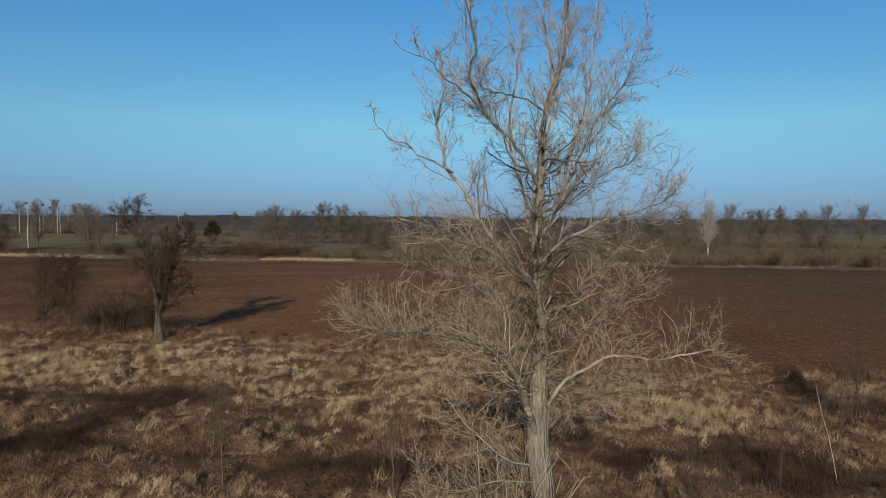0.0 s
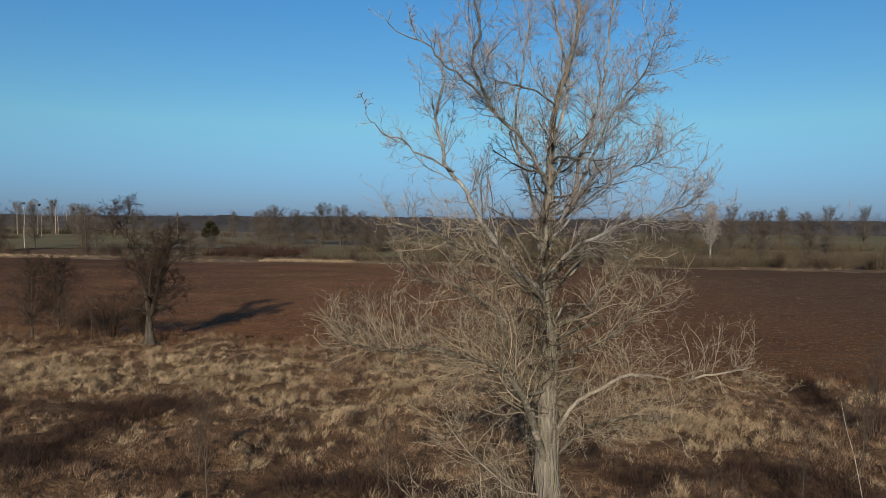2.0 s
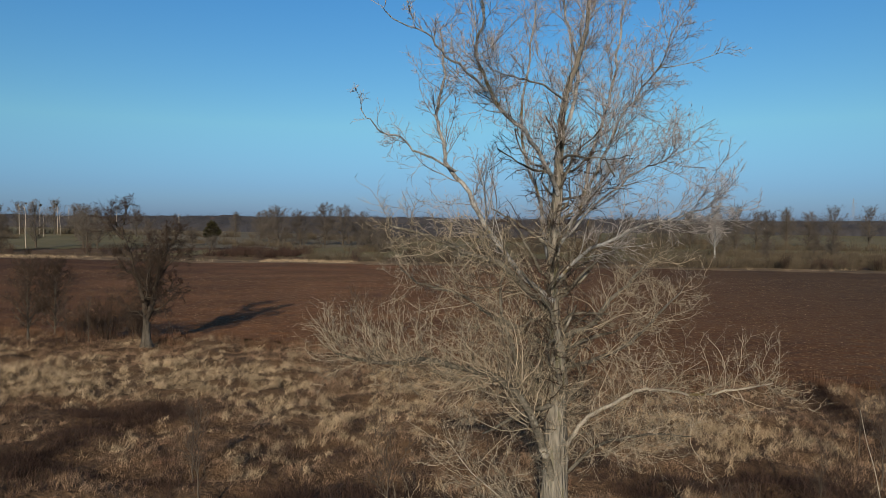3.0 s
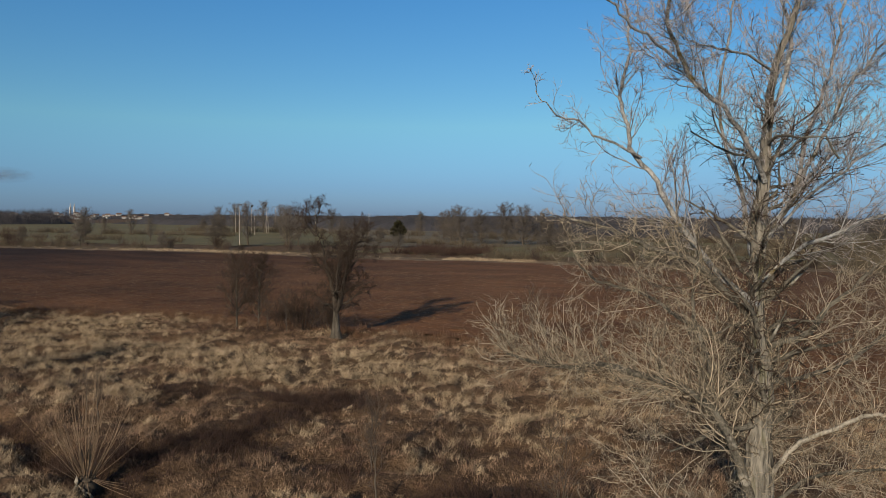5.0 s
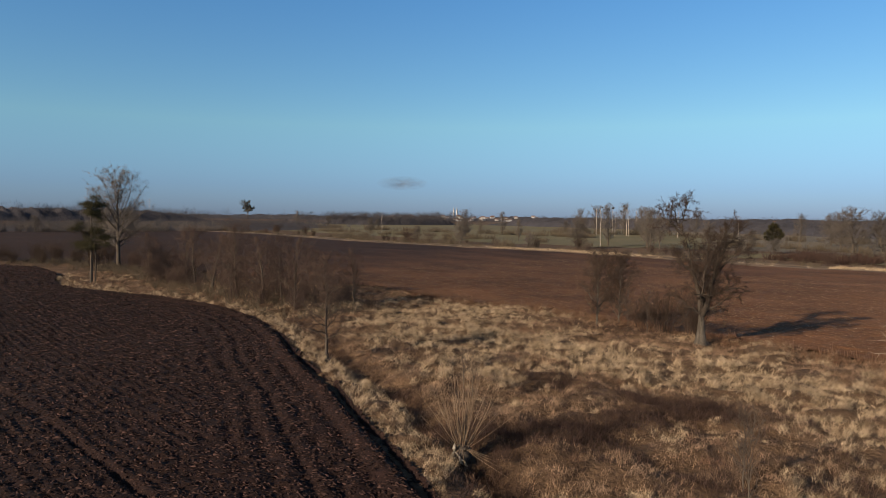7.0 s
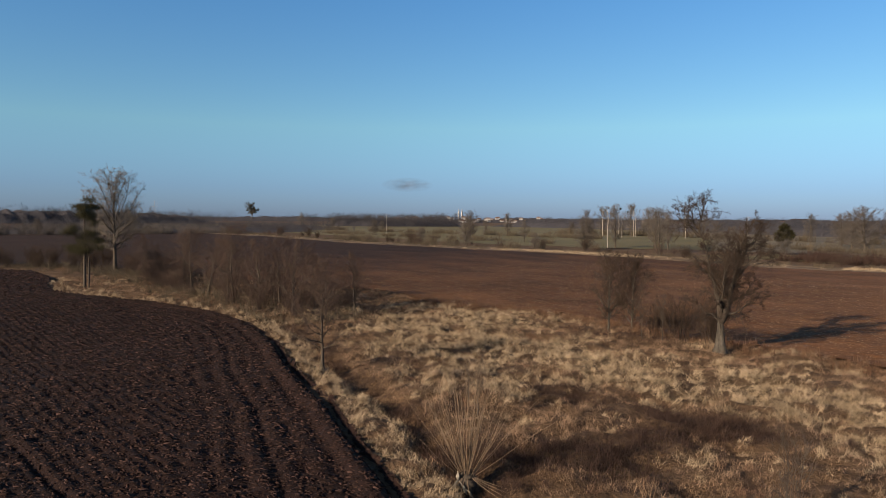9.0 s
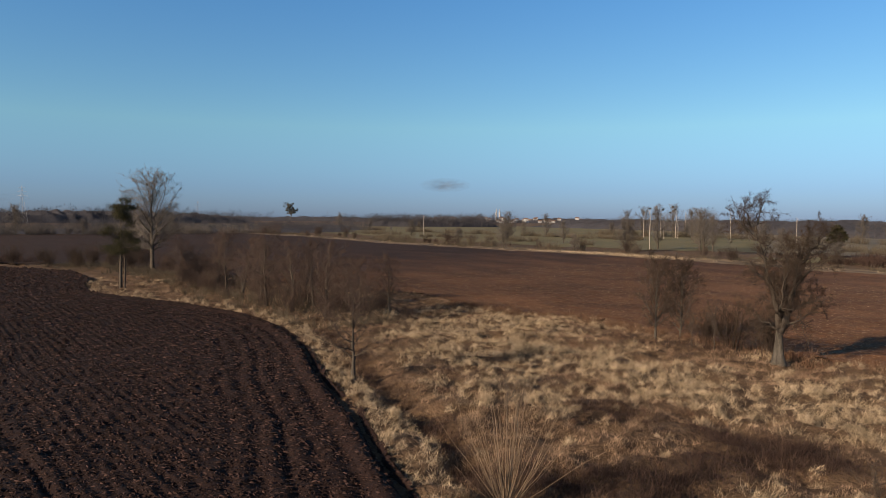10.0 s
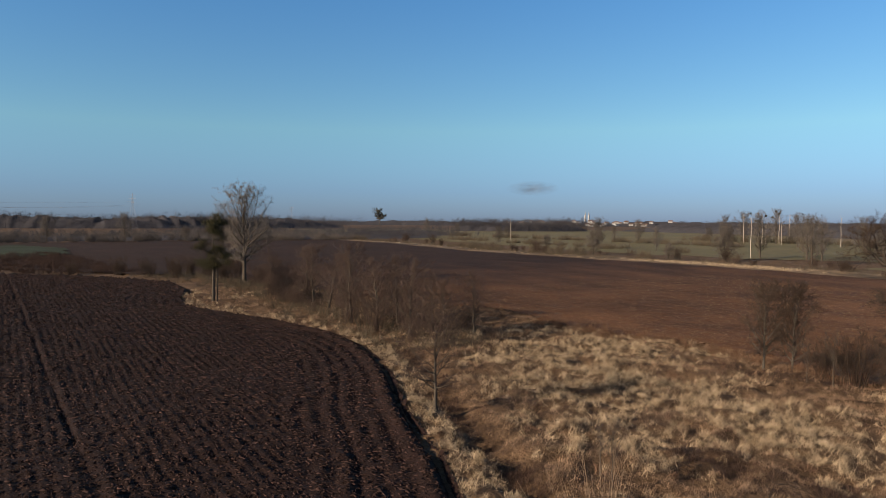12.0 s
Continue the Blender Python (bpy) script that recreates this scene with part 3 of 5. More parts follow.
def bare_tree(name, rng, h, r, at, label, bark, twig, t0=0.25, n1=18, len1=0.42, ang=52, up1=0.12, n2=7, n3=5, n4=3, least=0.008, wander=0.12, group="", turn=0.0, taper=0.55, lean=(0, 0), up2=0.1, category="tree", fork=0.3, leads=6, lead_ang=36, nb=0, lenb=0.3, in1=0.15):
    """A leafless tree: trunk, branches and twigs."""
    root = thing(name, at[0], at[1], gz(*at) - 0.05, label, category, group, turn)
    # a trunk that parts into leaders, and boughs on both
    n = 9
    z = np.linspace(0, 1, n)
    bend = np.cumsum(rng.normal(size=(2, n)) * 0.012 * h, 1) * fork
    T = np.stack([lean[0] * h * fork * z ** 1.5 + bend[0], lean[1] * h * fork * z ** 1.5 + bend[1], z * h * fork], 1)[None]
    R = (r * (1 - 0.35 * z) * (1 + 0.5 * np.exp(-z * h * fork / 0.5)))[None]
    PL, RL = sprout(rng, T, R, leads, max(0.55, t0), 1.0, lead_ang, (1 - fork) / fork * 0.92, 9, up=0.06, wander=0.10, thick=0.45, least=least * 2, taper=0.0, tip=0.12)
    top = T[:, -1:] + np.array([lean[0], lean[1], 1.0]) * (h * (1 - fork)) * z[None, :, None] + np.concatenate([np.zeros((1, 1, 3)), rng.normal(size=(1, n - 1, 3)) * 0.012 * h], 1)
    PL, RL = np.concatenate([PL, top]), np.concatenate([RL, (R[0, -1] * 0.7 * (1 - 0.88 * z))[None]])
    each = max(2, round(n1 / (leads + 1)))
    P1, R1 = sprout(rng, PL, RL, each, 0.12, 0.98, ang, len1 / (1 - fork), 7, up=up1, wander=wander * 0.6, thick=0.45, least=least * 1.6, taper=taper, tip=0.2)
    if t0 < fork * 0.8:
        PB, RB = sprout(rng, T, R, nb or max(3, each), t0 / fork, 1.0, ang, (lenb if nb else len1 * 0.8) / fork, 7, up=up1, wander=wander * 0.6, thick=0.3, least=least * 1.6, taper=0.55 if nb else 0.2, tip=0.2)
        P1, R1 = np.concatenate([P1, PB]), np.concatenate([R1, RB])
    P2, R2 = sprout(rng, P1, R1, n2, in1, 1.0, 46, 0.62, 5, up=up2, wander=wander * 0.8, thick=0.5, least=least * 1.3, taper=0.3)
    P3, R3 = sprout(rng, P2, R2, n3, 0.1, 1.0, 42, 0.65, 3, up=up2 * 0.7, wander=wander * 0.9, thick=0.6, least=least, taper=0.3)
    sets = [(P3, R3, -3)]
    if n4:
        P4, R4 = sprout(rng, P3, R3, n4, 0.1, 1.0, 40, 0.8, 2, up=0.05, wander=wander * 0.9, thick=0.7, least=least * 0.85, taper=0.2)
        sets.append((P4, R4, -3))
    put_mesh("trunk", smooth(mesh_np("trunk", *tubes([(T, R, 9)]))), bark, root)
    put_mesh("bough_crown", smooth(mesh_np("bough_crown", *tubes([(PL, RL, 6), (P1, R1, 5), (P2, R2, 4)]))), bark, root, kind="stuff")
    put_mesh("twig_haze", mesh_np("twig_haze", *tubes(sets)), twig, root, kind="stuff")
    return root


def boughs(rng, P, R, n, t0, ang, length, shape, up=0.08, wander=0.1, thick=0.5, least=0.01, m=7):
    """n boughs up one line, turning round it: from ang[0] to ang[1] degrees off it, length times shape from the lowest to the highest."""
    u = (np.arange(n) + rng.random(n)) / n
    p, d, r = (k[0] for k in along(P, R, (t0 + (0.99 - t0) * u)[None]))
    az = np.arange(n) * 2.4 + rng.normal(size=n) * 0.5
    e1 = np.cross(d, np.array([1.0, 0.3, 0.1]))
    e1 /= np.linalg.norm(e1, axis=1, keepdims=True) + 1e-9
    a = np.radians(np.interp(u, [0, 1], ang) * rng.uniform(0.8, 1.2, n))[:, None]
    cur = np.cos(a) * d + np.sin(a) * (np.cos(az)[:, None] * e1 + np.sin(az)[:, None] * np.cross(d, e1))
    L = length * np.interp(u, np.linspace(0, 1, len(shape)), shape) * rng.uniform(0.75, 1.15, n)
    pts = [p]
    for _ in range(m - 1):
        cur = cur + rng.normal(size=cur.shape) * wander + np.array([0, 0, up])
        cur /= np.linalg.norm(cur, axis=1, keepdims=True)
        pts.append(pts[-1] + cur * (L / (m - 1))[:, None])
    r0 = np.maximum(np.minimum(r * thick, L * 0.02), least)
    return np.stack(pts, 1), np.maximum(r0[:, None] * np.linspace(1, 0.25, m), least * 0.7)


def crown_tree(name, rng, at, h, r, label, bark, twig, t0=0.2, n1=30, reach=0.35, ang=(60, 25), shape=(0.7, 1.0, 0.8, 0.3), up1=0.08, wander=0.12, n2=8, len2=0.42, n3=6, n4=3, least=0.01, lean=(0, 0), bend=0.012, stems=(), stem_n=5.0, stem_reach=1.8, category="tree", group="", turn=0.0, single=False, open_to=1.0, wild=0.2, bough="branch", limb_bark=None):
    """A leafless tree: a tapered trunk, given stems that part from it, boughs up all of them, and three orders of twigs."""
    root = thing(name, at[0], at[1], gz(*at) - 0.05, label, category, group, turn)
    z = np.linspace(0, 1, 12)
    sway = np.cumsum(rng.normal(size=(2, 12)) * bend * h * 0.5, 1)
    T = np.stack([lean[0] * h * z ** 1.4 + sway[0] * z, lean[1] * h * z ** 1.4 + sway[1] * z, z * h * 0.96], 1)[None]
    R = (r * ((1 - z) ** 0.85 * 0.95 + 0.05) * (1 + 0.45 * np.exp(-z * h / 0.5)))[None]
    lines = [(T, R)]
    for k, p in stems:
        P, Q = line_through(p, 12, r * k, 0.02)
        lines.append((P + np.concatenate([np.zeros((1, 1, 3)), rng.normal(size=(1, 11, 3)) * 0.07], 1), Q * np.linspace(1, 0.5, 12)))
    made = [boughs(rng, T, R, n1, t0, ang, reach * h, shape, up1, wander, 0.5, least * 1.6)] if n1 else []
    for P, Q in lines[1:]:
        long = float(np.linalg.norm(np.diff(P[0], axis=0), axis=1).sum())
        made.append(boughs(rng, P, Q, max(3, int(long * stem_n)), 0.15, ang, stem_reach, (0.8, 1.0, 0.75, 0.45), up1, wander, 0.55, least * 1.6))
    P1, R1 = (np.concatenate(k) for k in zip(*made))
    P2, R2 = sprout(rng, P1, R1, n2, 0.12, 1.0, 46 * open_to, len2, 5, up=up1 * 0.6, wander=wild, thick=0.55, least=least * 1.25, taper=0.45)
    P3, R3 = sprout(rng, P2, R2, n3, 0.1, 1.0, 44 * open_to, 0.58, 3, up=up1 * 0.5, wander=wild, thick=0.6, least=least, taper=0.35)
    sets = [(P2, R2, -3), (P3, R3, -3)]
    if n4:
        sets.append((*sprout(rng, P3, R3, n4, 0.15, 1.0, 42 * open_to, 0.62, 2, up=0.03, wander=0.1, thick=0.75, least=least * 0.85, taper=0.2), -3))
    put_mesh("trunk", smooth(mesh_np("trunk", *tubes([(T, R, 9)]))), bark, root)
    for P, Q in lines[1:]:
        put_mesh("limb", smooth(mesh_np("limb", *tubes([(P, Q, 7)]))), limb_bark or bark, root)
    if single:
        for k in range(len(P1)):
            put_mesh(bough, smooth(mesh_np(bough, *tubes([(P1[k:k + 1], R1[k:k + 1], 5)]))), limb_bark or bark, root)
    else:
        put_mesh("bough_crown", smooth(mesh_np("bough_crown", *tubes([(P1, R1, 4)]))), bark, root, kind="stuff")
    put_mesh("twig_haze", mesh_np("twig_haze", *tubes(sets)), twig, root, kind="stuff")
    return root


def again(ob, x, y, size, turn, label="", group=""):
    c = copy_thing(ob, pose(x, y, gz(x, y) - 0.05, 0, 0, turn) @ Matrix.Diagonal((size, size, size, 1)))
    c.scale = (size, size, size)
    return tagged(c, label, "", group)


# the oak at the edge of the field, the two young trees and the scrub beside it
rng = np.random.default_rng(21)
OAK_STEMS = [
    (0.62, [(0.05, 0.00, 2.54), (-0.32, 0.10, 4.34), (-0.78, 0.19, 6.14), (-1.06, 0.19, 7.67), (-1.70, 0.10, 9.20)]),
    (0.30, [(-1.61, 0.10, 8.93), (-2.30, -0.19, 9.65), (-2.94, -0.38, 10.10), (-3.40, -0.47, 10.46)]),
    (0.30, [(-1.56, 0.10, 8.93), (-1.61, 0.28, 10.01), (-1.38, 0.38, 10.91), (-1.10, 0.38, 11.72)]),
    (0.24, [(-1.66, 0.10, 9.20), (-2.02, 0.47, 10.10), (-2.39, 0.66, 10.82), (-2.48, 0.66, 11.27)]),
    (0.66, [(0.05, 0.00, 2.36), (0.51, -0.10, 4.16), (0.92, 0.00, 5.78), (1.20, 0.00, 7.40), (1.56, 0.10, 8.84), (2.12, 0.10, 10.28)]),
    (0.34, [(1.10, 0.00, 6.86), (1.75, 0.38, 7.94), (2.39, 0.66, 8.84), (2.76, 0.76, 9.74)]),
    (0.30, [(0.83, 0.00, 5.42), (1.84, -0.28, 6.68), (2.67, -0.47, 7.40), (3.40, -0.57, 7.67)]),
    (0.36, [(0.37, 0.00, 3.62), (1.20, 0.38, 4.25), (2.12, 0.57, 4.61), (3.22, 0.66, 4.70)]),
    (0.28, [(0.18, 0.00, 2.81), (0.92, -0.47, 3.17), (1.56, -0.76, 3.71), (2.12, -0.95, 4.43)]),
    (0.32, [(-0.64, 0.19, 5.60), (-1.10, -0.38, 6.14), (-1.47, -0.66, 6.41), (-1.84, -0.76, 6.86)]),
    (0.30, [(0.00, 0.00, 2.27), (-0.64, 0.28, 2.81), (-1.20, 0.47, 3.08), (-1.75, 0.57, 3.80)]),
    (0.36, [(0.09, 0.00, 3.26), (0.18, 0.95, 4.34), (0.28, 1.71, 5.78), (0.28, 2.18, 7.40)]),
    (0.36, [(0.09, 0.00, 3.26), (0.09, -1.04, 4.34), (0.18, -1.80, 5.78), (0.37, -2.18, 7.31)]),
    (0.34, [(0.46, 0.00, 4.34), (0.28, 0.38, 6.14), (0.37, 0.47, 7.67), (0.55, 0.47, 8.84)]),
]
oak = crown_tree("oak_tree", rng, (-26.2, 58.4), 4.4, 0.40, "old bare oak with short thick trunk and dark open crown", M_OAKBARK, M_OAKTWIG, t0=0.5, n1=8, reach=0.5, ang=(62, 42), up1=0.05, wander=0.17, n2=10, len2=0.5, n3=7, n4=3, least=0.0070, limb_bark=M_OAKLIMB, stems=OAK_STEMS, stem_n=4.0, stem_reach=1.9, turn=25, single=True, wild=0.2, bend=0.008)
sapling = crown_tree("young_tree", np.random.default_rng(31), (-37.9, 61.2), 6.3, 0.10, "slender bare young tree with dark twigs beside the field", M_OAKBARK, M_OAKTWIG, t0=0.14, n1=40, reach=0.48, ang=(56, 24), shape=(0.8, 1.0, 0.9, 0.5), n2=10, len2=0.5, n3=7, n4=3, least=0.0075, up1=0.07, wander=0.12, single=True, group="young trees by the oak")
again(sapling, -36.0, 62.0, 1.0, 110)
ditch_tree = crown_tree("young_tree", np.random.default_rng(33), (-41.3, 32.5), 6.2, 0.12, "slender bare young tree with spreading twigs in the meadow", M_DARKBARK, M_SAPTWIG, t0=0.2, n1=30, reach=0.48, ang=(66, 30), shape=(0.8, 1.0, 0.9, 0.5), n2=9, len2=0.5, n3=7, n4=3, least=0.0065, up1=0.05, wander=0.16, single=True, bend=0.03)
tall = crown_tree("poplar_tree", np.random.default_rng(38), (-118, 44.4), 13.0, 0.36, "tall bare poplar with fan-shaped crown in the hedgerow", M_DARKBARK, M_FARPALE, t0=0.26, n1=40, reach=0.56, ang=(62, 20), shape=(0.62, 0.95, 1.0, 0.8, 0.5), up1=0.025, wander=0.08, n2=12, len2=0.42, n3=7, n4=4, least=0.0135, single=True, open_to=0.9, bend=0.004)
row = [crown_tree("hedgerow_tree", np.random.default_rng(40 + i), at, h, 0.15, "small bare hedgerow tree with reddish brown twigs", M_DARKBARK, M_SAPTWIG, t0=0.14, n1=28, reach=0.52, ang=(62, 26), shape=(0.75, 1.0, 0.9, 0.5), up1=0.05, wander=0.18, n2=9, len2=0.5, n3=6, n4=3, least=0.0095, group="hedgerow trees", lean=ln, bend=0.04) for i, (h, at, ln) in enumerate([(7.8, (-74.2, 42.6), (0.05, 0)), (6.6, (-69.3, 43.2), (-0.22, 0.05)), (7.0, (-64.8, 44.4), (0.1, 0))])]
for i, (x, y, s, a) in enumerate([(-92.5, 45.8, 0.9, 40), (-95.5, 43.5, 0.75, 130), (-63.0, 51.0, 0.8, 200), (-79.5, 44.5, 0.8, 260), (-84.5, 44.5, 0.95, 310), (-100.5, 48.0, 0.9, 75), (-71.8, 47.0, 0.9, 15), (-67.0, 48.5, 0.85, 160), (-106.5, 45.0, 0.8, 215), (-61.0, 46.0, 0.7, 100), (-88.0, 48.5, 0.8, 180), (-76.5, 49.0, 0.75, 290)]):
    again(row[i % 3], x, y, s, a)

# thin saplings standing in the meadow
thin = bare_tree("meadow_sapling", np.random.default_rng(51), 4.6, 0.04, (20.7, 37.4), "thin bare sapling standing in dry grass", M_DARKBARK, M_SAPTWIG, t0=0.1, n1=24, fork=0.4, leads=4, lead_ang=18, len1=0.28, ang=36, n2=5, n3=4, n4=0, least=0.006, up1=0.1, group="meadow saplings")
for x, y, s, a in [(-9.6, 27.4, 0.95, 70), (-2.6, 25.6, 1.0, 140), (-11.1, 30.5, 0.8, 200), (-26.5, 32.0, 0.75, 30), (-28.2, 33.0, 0.6, 260), (16.2, 30.5, 0.9, 320), (12.5, 27.8, 0.6, 10), (-9.5, 61.0, 1.15, 90), (24.5, 39.5, 1.0, 60), (-31.5, 59.3, 0.9, 45), (-33.0, 58.6, 0.75, 155), (18.0, 35.4, 0.7, 170), (7.3, 22.6, 0.75, 35), (8.4, 23.2, 0.7, 120)]:
    again(thin, x, y, s, a)


def scrub(name, rng, stems, h, spread, at, label, material, least=0.01, n2=7, n3=4):
    """A many-stemmed bare bush."""
    root = thing(name, at[0], at[1], gz(*at) - 0.05, label, "bush", turn=0)
    a, k = rng.uniform(0, 2 * np.pi, stems), rng.uniform(0.1, 1, stems)
    base = np.stack([np.cos(a), np.sin(a), np.zeros(stems)], 1) * (k * spread * 0.35)[:, None]
    out = np.stack([np.cos(a), np.sin(a), np.zeros(stems)], 1) * (k * spread)[:, None]
    hh = h * rng.uniform(0.6, 1, stems)
    z = np.linspace(0, 1, 6)
    P = base[:, None] + (out - base)[:, None] * (z ** 1.4)[None, :, None] + np.array([0, 0, 1.0]) * (hh[:, None] * z)[..., None] + rng.normal(size=(stems, 6, 3)) * 0.02 * h * z[None, :, None]
    R = np.linspace(0.013, 0.006, 6)[None] * np.ones((stems, 1)) * h / 3
    P2, R2 = sprout(rng, P, R, n2, 0.15, 1, 38, 0.4, 4, up=0.1, wander=0.2, thick=0.6, least=least)
    sets = [(P2, R2, 3)]
    if n3:
        sets.append((*sprout(rng, P2, R2, n3, 0.1, 1, 40, 0.6, 3, up=0.05, wander=0.2, thick=0.7, least=least * 0.8), 3))
    put_mesh("stem_clump", mesh_np("stem_clump", *tubes([(P, R, 4)])), material, root, kind="stuff")
    put_mesh("twig_haze", mesh_np("twig_haze", *tubes(sets)), material, root, kind="stuff")
    return root


def thicket(name, rng, spots, h, spikes, rad, material, label, wide=1.6):
    """Low brush, too dense to count: fans of thin stems."""
    c = np.repeat(np.array(spots), spikes, 0)
    n = len(c)
    hh = np.repeat(rng.uniform(0.5, 1.0, len(spots)) * h, spikes) * rng.uniform(0.4, 1, n)
    a, k = rng.uniform(0, 2 * np.pi, n), rng.uniform(0, 1, n) ** 0.6
    p0 = np.stack([c[:, 0] + np.cos(a) * k * wide * 0.5, c[:, 1] + np.sin(a) * k * wide * 0.5], 1)
    p1 = np.stack([c[:, 0] + np.cos(a) * k * wide, c[:, 1] + np.sin(a) * k * wide], 1) + rng.normal(size=(n, 2)) * 0.12 * h
    z0 = ground_z(p0[:, 0], p0[:, 1])
    P = np.stack([np.concatenate([p0, z0[:, None]], 1), np.concatenate([(p0 + p1) / 2 + rng.normal(size=(n, 2)) * 0.04 * h, (z0 + hh * 0.55)[:, None]], 1), np.concatenate([p1, (z0 + hh)[:, None]], 1)], 1)
    R = np.array([[1.0, 0.7, 0.25]]) * rad * rng.uniform(0.7, 1.3, (n, 1))
    return put_mesh(name, mesh_np(name, *tubes([(P, R, -3)])), material, None, label, "brush", "stuff")


oak_scrub = scrub("scrub", np.random.default_rng(61), 40, 4.2, 2.2, (-31.0, 61.0), "dense dark bare scrub at the foot of the oak", M_OAKTWIG, 0.0075, 10, 6)
again(oak_scrub, -28.4, 61.5, 0.9, 100)
again(oak_scrub, -33.6, 62.2, 0.7, 200)
hedge_scrub = scrub("scrub", np.random.default_rng(62), 36, 3.4, 2.4, (-66.5, 47.0), "bare reddish brown scrub in the hedgerow", M_SAPTWIG, 0.0075, 9, 5)
srng = np.random.default_rng(63)
for i in range(26):
    x = -60.0 - i * 2.3 + srng.uniform(-1, 1)
    again(hedge_scrub, x, 45.5 + srng.uniform(-3.5, 5.5) + max(0, (-x - 100) * 0.05), srng.uniform(0.55, 1.05), srng.uniform(0, 360))
hspots = [(x, 45.0 + max(0, (-x - 100) * 0.03) - max(0, (-x - 112) * 0.35) + srng.normal() * 3.0) for x in srng.uniform(-140, -58, 420)]
thicket("hedgerow_brush", srng, [p for p in hspots if not inside(np.array([p[0]]), np.array([p[1]]), NEAR_FIELD)[0]], 1.7, 16, 0.02, M_GREYBRUSH, "low grey-brown brush and dead stalks in the hedgerow", 1.0)
low_dark = [(x, y) for x, y in zip(srng.uniform(-225, -148, 420), srng.uniform(8, 34, 420)) if y < 34 - 0.12 * (-148 - x) and not inside(np.array([x]), np.array([y]), NEAR_FIELD)[0]]
thicket("bramble", srng, low_dark, 1.9, 30, 0.022, M_DARKBRUSH, "low dark bramble beyond the ploughed field", 1.8)
for x, y, s in [(-128, 41, 0.8), (-133, 37, 0.9), (-138, 33.5, 0.7), (-143, 29, 0.8), (-122, 42, 0.9), (-115, 46, 0.8), (-148, 22, 0.6), (-125, 45, 1.0), (-130, 44, 0.9), (-136, 40, 0.9), (-141, 38, 0.8), (-146, 34, 0.7)]:
    again(oak_scrub, x, y, s, x * 7)


def pollard(at):
    """A pollard willow: a stump with a fan of long rods, some fallen, and the pale split wood of its head."""
    rng = np.random.default_rng(71)
    root = thing("pollard_willow", at[0], at[1], gz(*at) - 0.05, "pollard willow stump with long tan rods and split wood", "tree")
    P, R = line_through([(0, 0, 0), (0.05, 0, 0.3), (-0.05, 0.05, 0.55), (0.0, 0.0, 0.8)], 12, 0.36, 0.32)
    R = R * (1 + 0.2 * np.sin(np.arange(12) * 1.7))
    put_mesh("stump", smooth(mesh_np("stump", *tubes([(P, R, 11), (P[:, -3:] + [0, 0, 0.02], np.array([[0.30, 0.2, 0.02]]), 11)]))), M_DARKBARK, root)
    n = 80
    a = rng.uniform(0, 2 * np.pi, n)
    tilt = np.radians(rng.uniform(2, 8, n) + 47 * rng.random(n) ** 1.2)
    L = rng.uniform(1.1, 4.2, n)
    d = np.stack([np.sin(tilt) * np.cos(a), np.sin(tilt) * np.sin(a), np.cos(tilt)], 1)
    z = np.linspace(0, 1, 7)
    P = np.array([0, 0, 0.62]) + d[:, None] * np.array([0.5, 0.5, 0.3]) + d[:, None] * (L[:, None] * z)[..., None] + np.array([0, 0, 1]) * (z ** 2)[None, :, None] * 0.35 + np.cumsum(rng.normal(size=(n, 7, 3)) * 0.05, 1) * z[None, :, None]
    R = np.linspace(0.012, 0.005, 7)[None] * np.ones((n, 1))
    put_mesh("rod_fan", mesh_np("rod_fan", *tubes([(P, R, 4), (*sprout(rng, P, R, 3, 0.3, 0.9, 20, 0.3, 3, up=0.1, thick=0.5, least=0.005), 3)])), M_ROD, root, "long tan rods")
    n = 10
    a = rng.uniform(-1.5, 0.9, n)
    L = rng.uniform(0.8, 2.5, n)
    d = np.stack([np.cos(a), np.sin(a)], 1)
    P = np.stack([0.3 * d[:, None, 0] + d[:, None, 0] * L[:, None] * z, 0.3 * d[:, None, 1] + d[:, None, 1] * L[:, None] * z, 0.7 - 0.58 * z[None] ** 0.8 * np.ones((n, 1))], 2)
    put_mesh("fallen_rod_pile", mesh_np("fallen_rod_pile", *tubes([(P, np.linspace(0.015, 0.006, 7)[None] * np.ones((n, 1)), 4)])), M_ROD, root)
    for x, y, zz, rx, rz, l in [(-0.1, -0.36, 0.75, 15, 10, 0.5), (0.22, -0.38, 0.42, 25, -15, 0.6), (-0.32, -0.25, 0.35, 10, 30, 0.5), (0.42, -0.30, 0.28, 40, -25, 0.5), (-0.42, -0.1, 0.33, -20, 20, 0.4)]:
        bm = bmesh.new()
        bmesh.ops.create_icosphere(bm, subdivisions=2, radius=0.5, matrix=Matrix.Diagonal((0.11, 0.07, l * 1.1, 1)))
        for v in bm.verts:
            v.co += Vector((noise.noise(v.co * 5 + Vector((x, 0, 0))), noise.noise(v.co * 5 + Vector((0, 7, x))), noise.noise(v.co * 4))) * 0.07
        bm.transform(pose(x, y, zz, rx, rz * 0.6, rz))
        part("split_wood", bm, M_WHITELIMB, root, "pale split wood")


pollard((-20.8, 25.4))


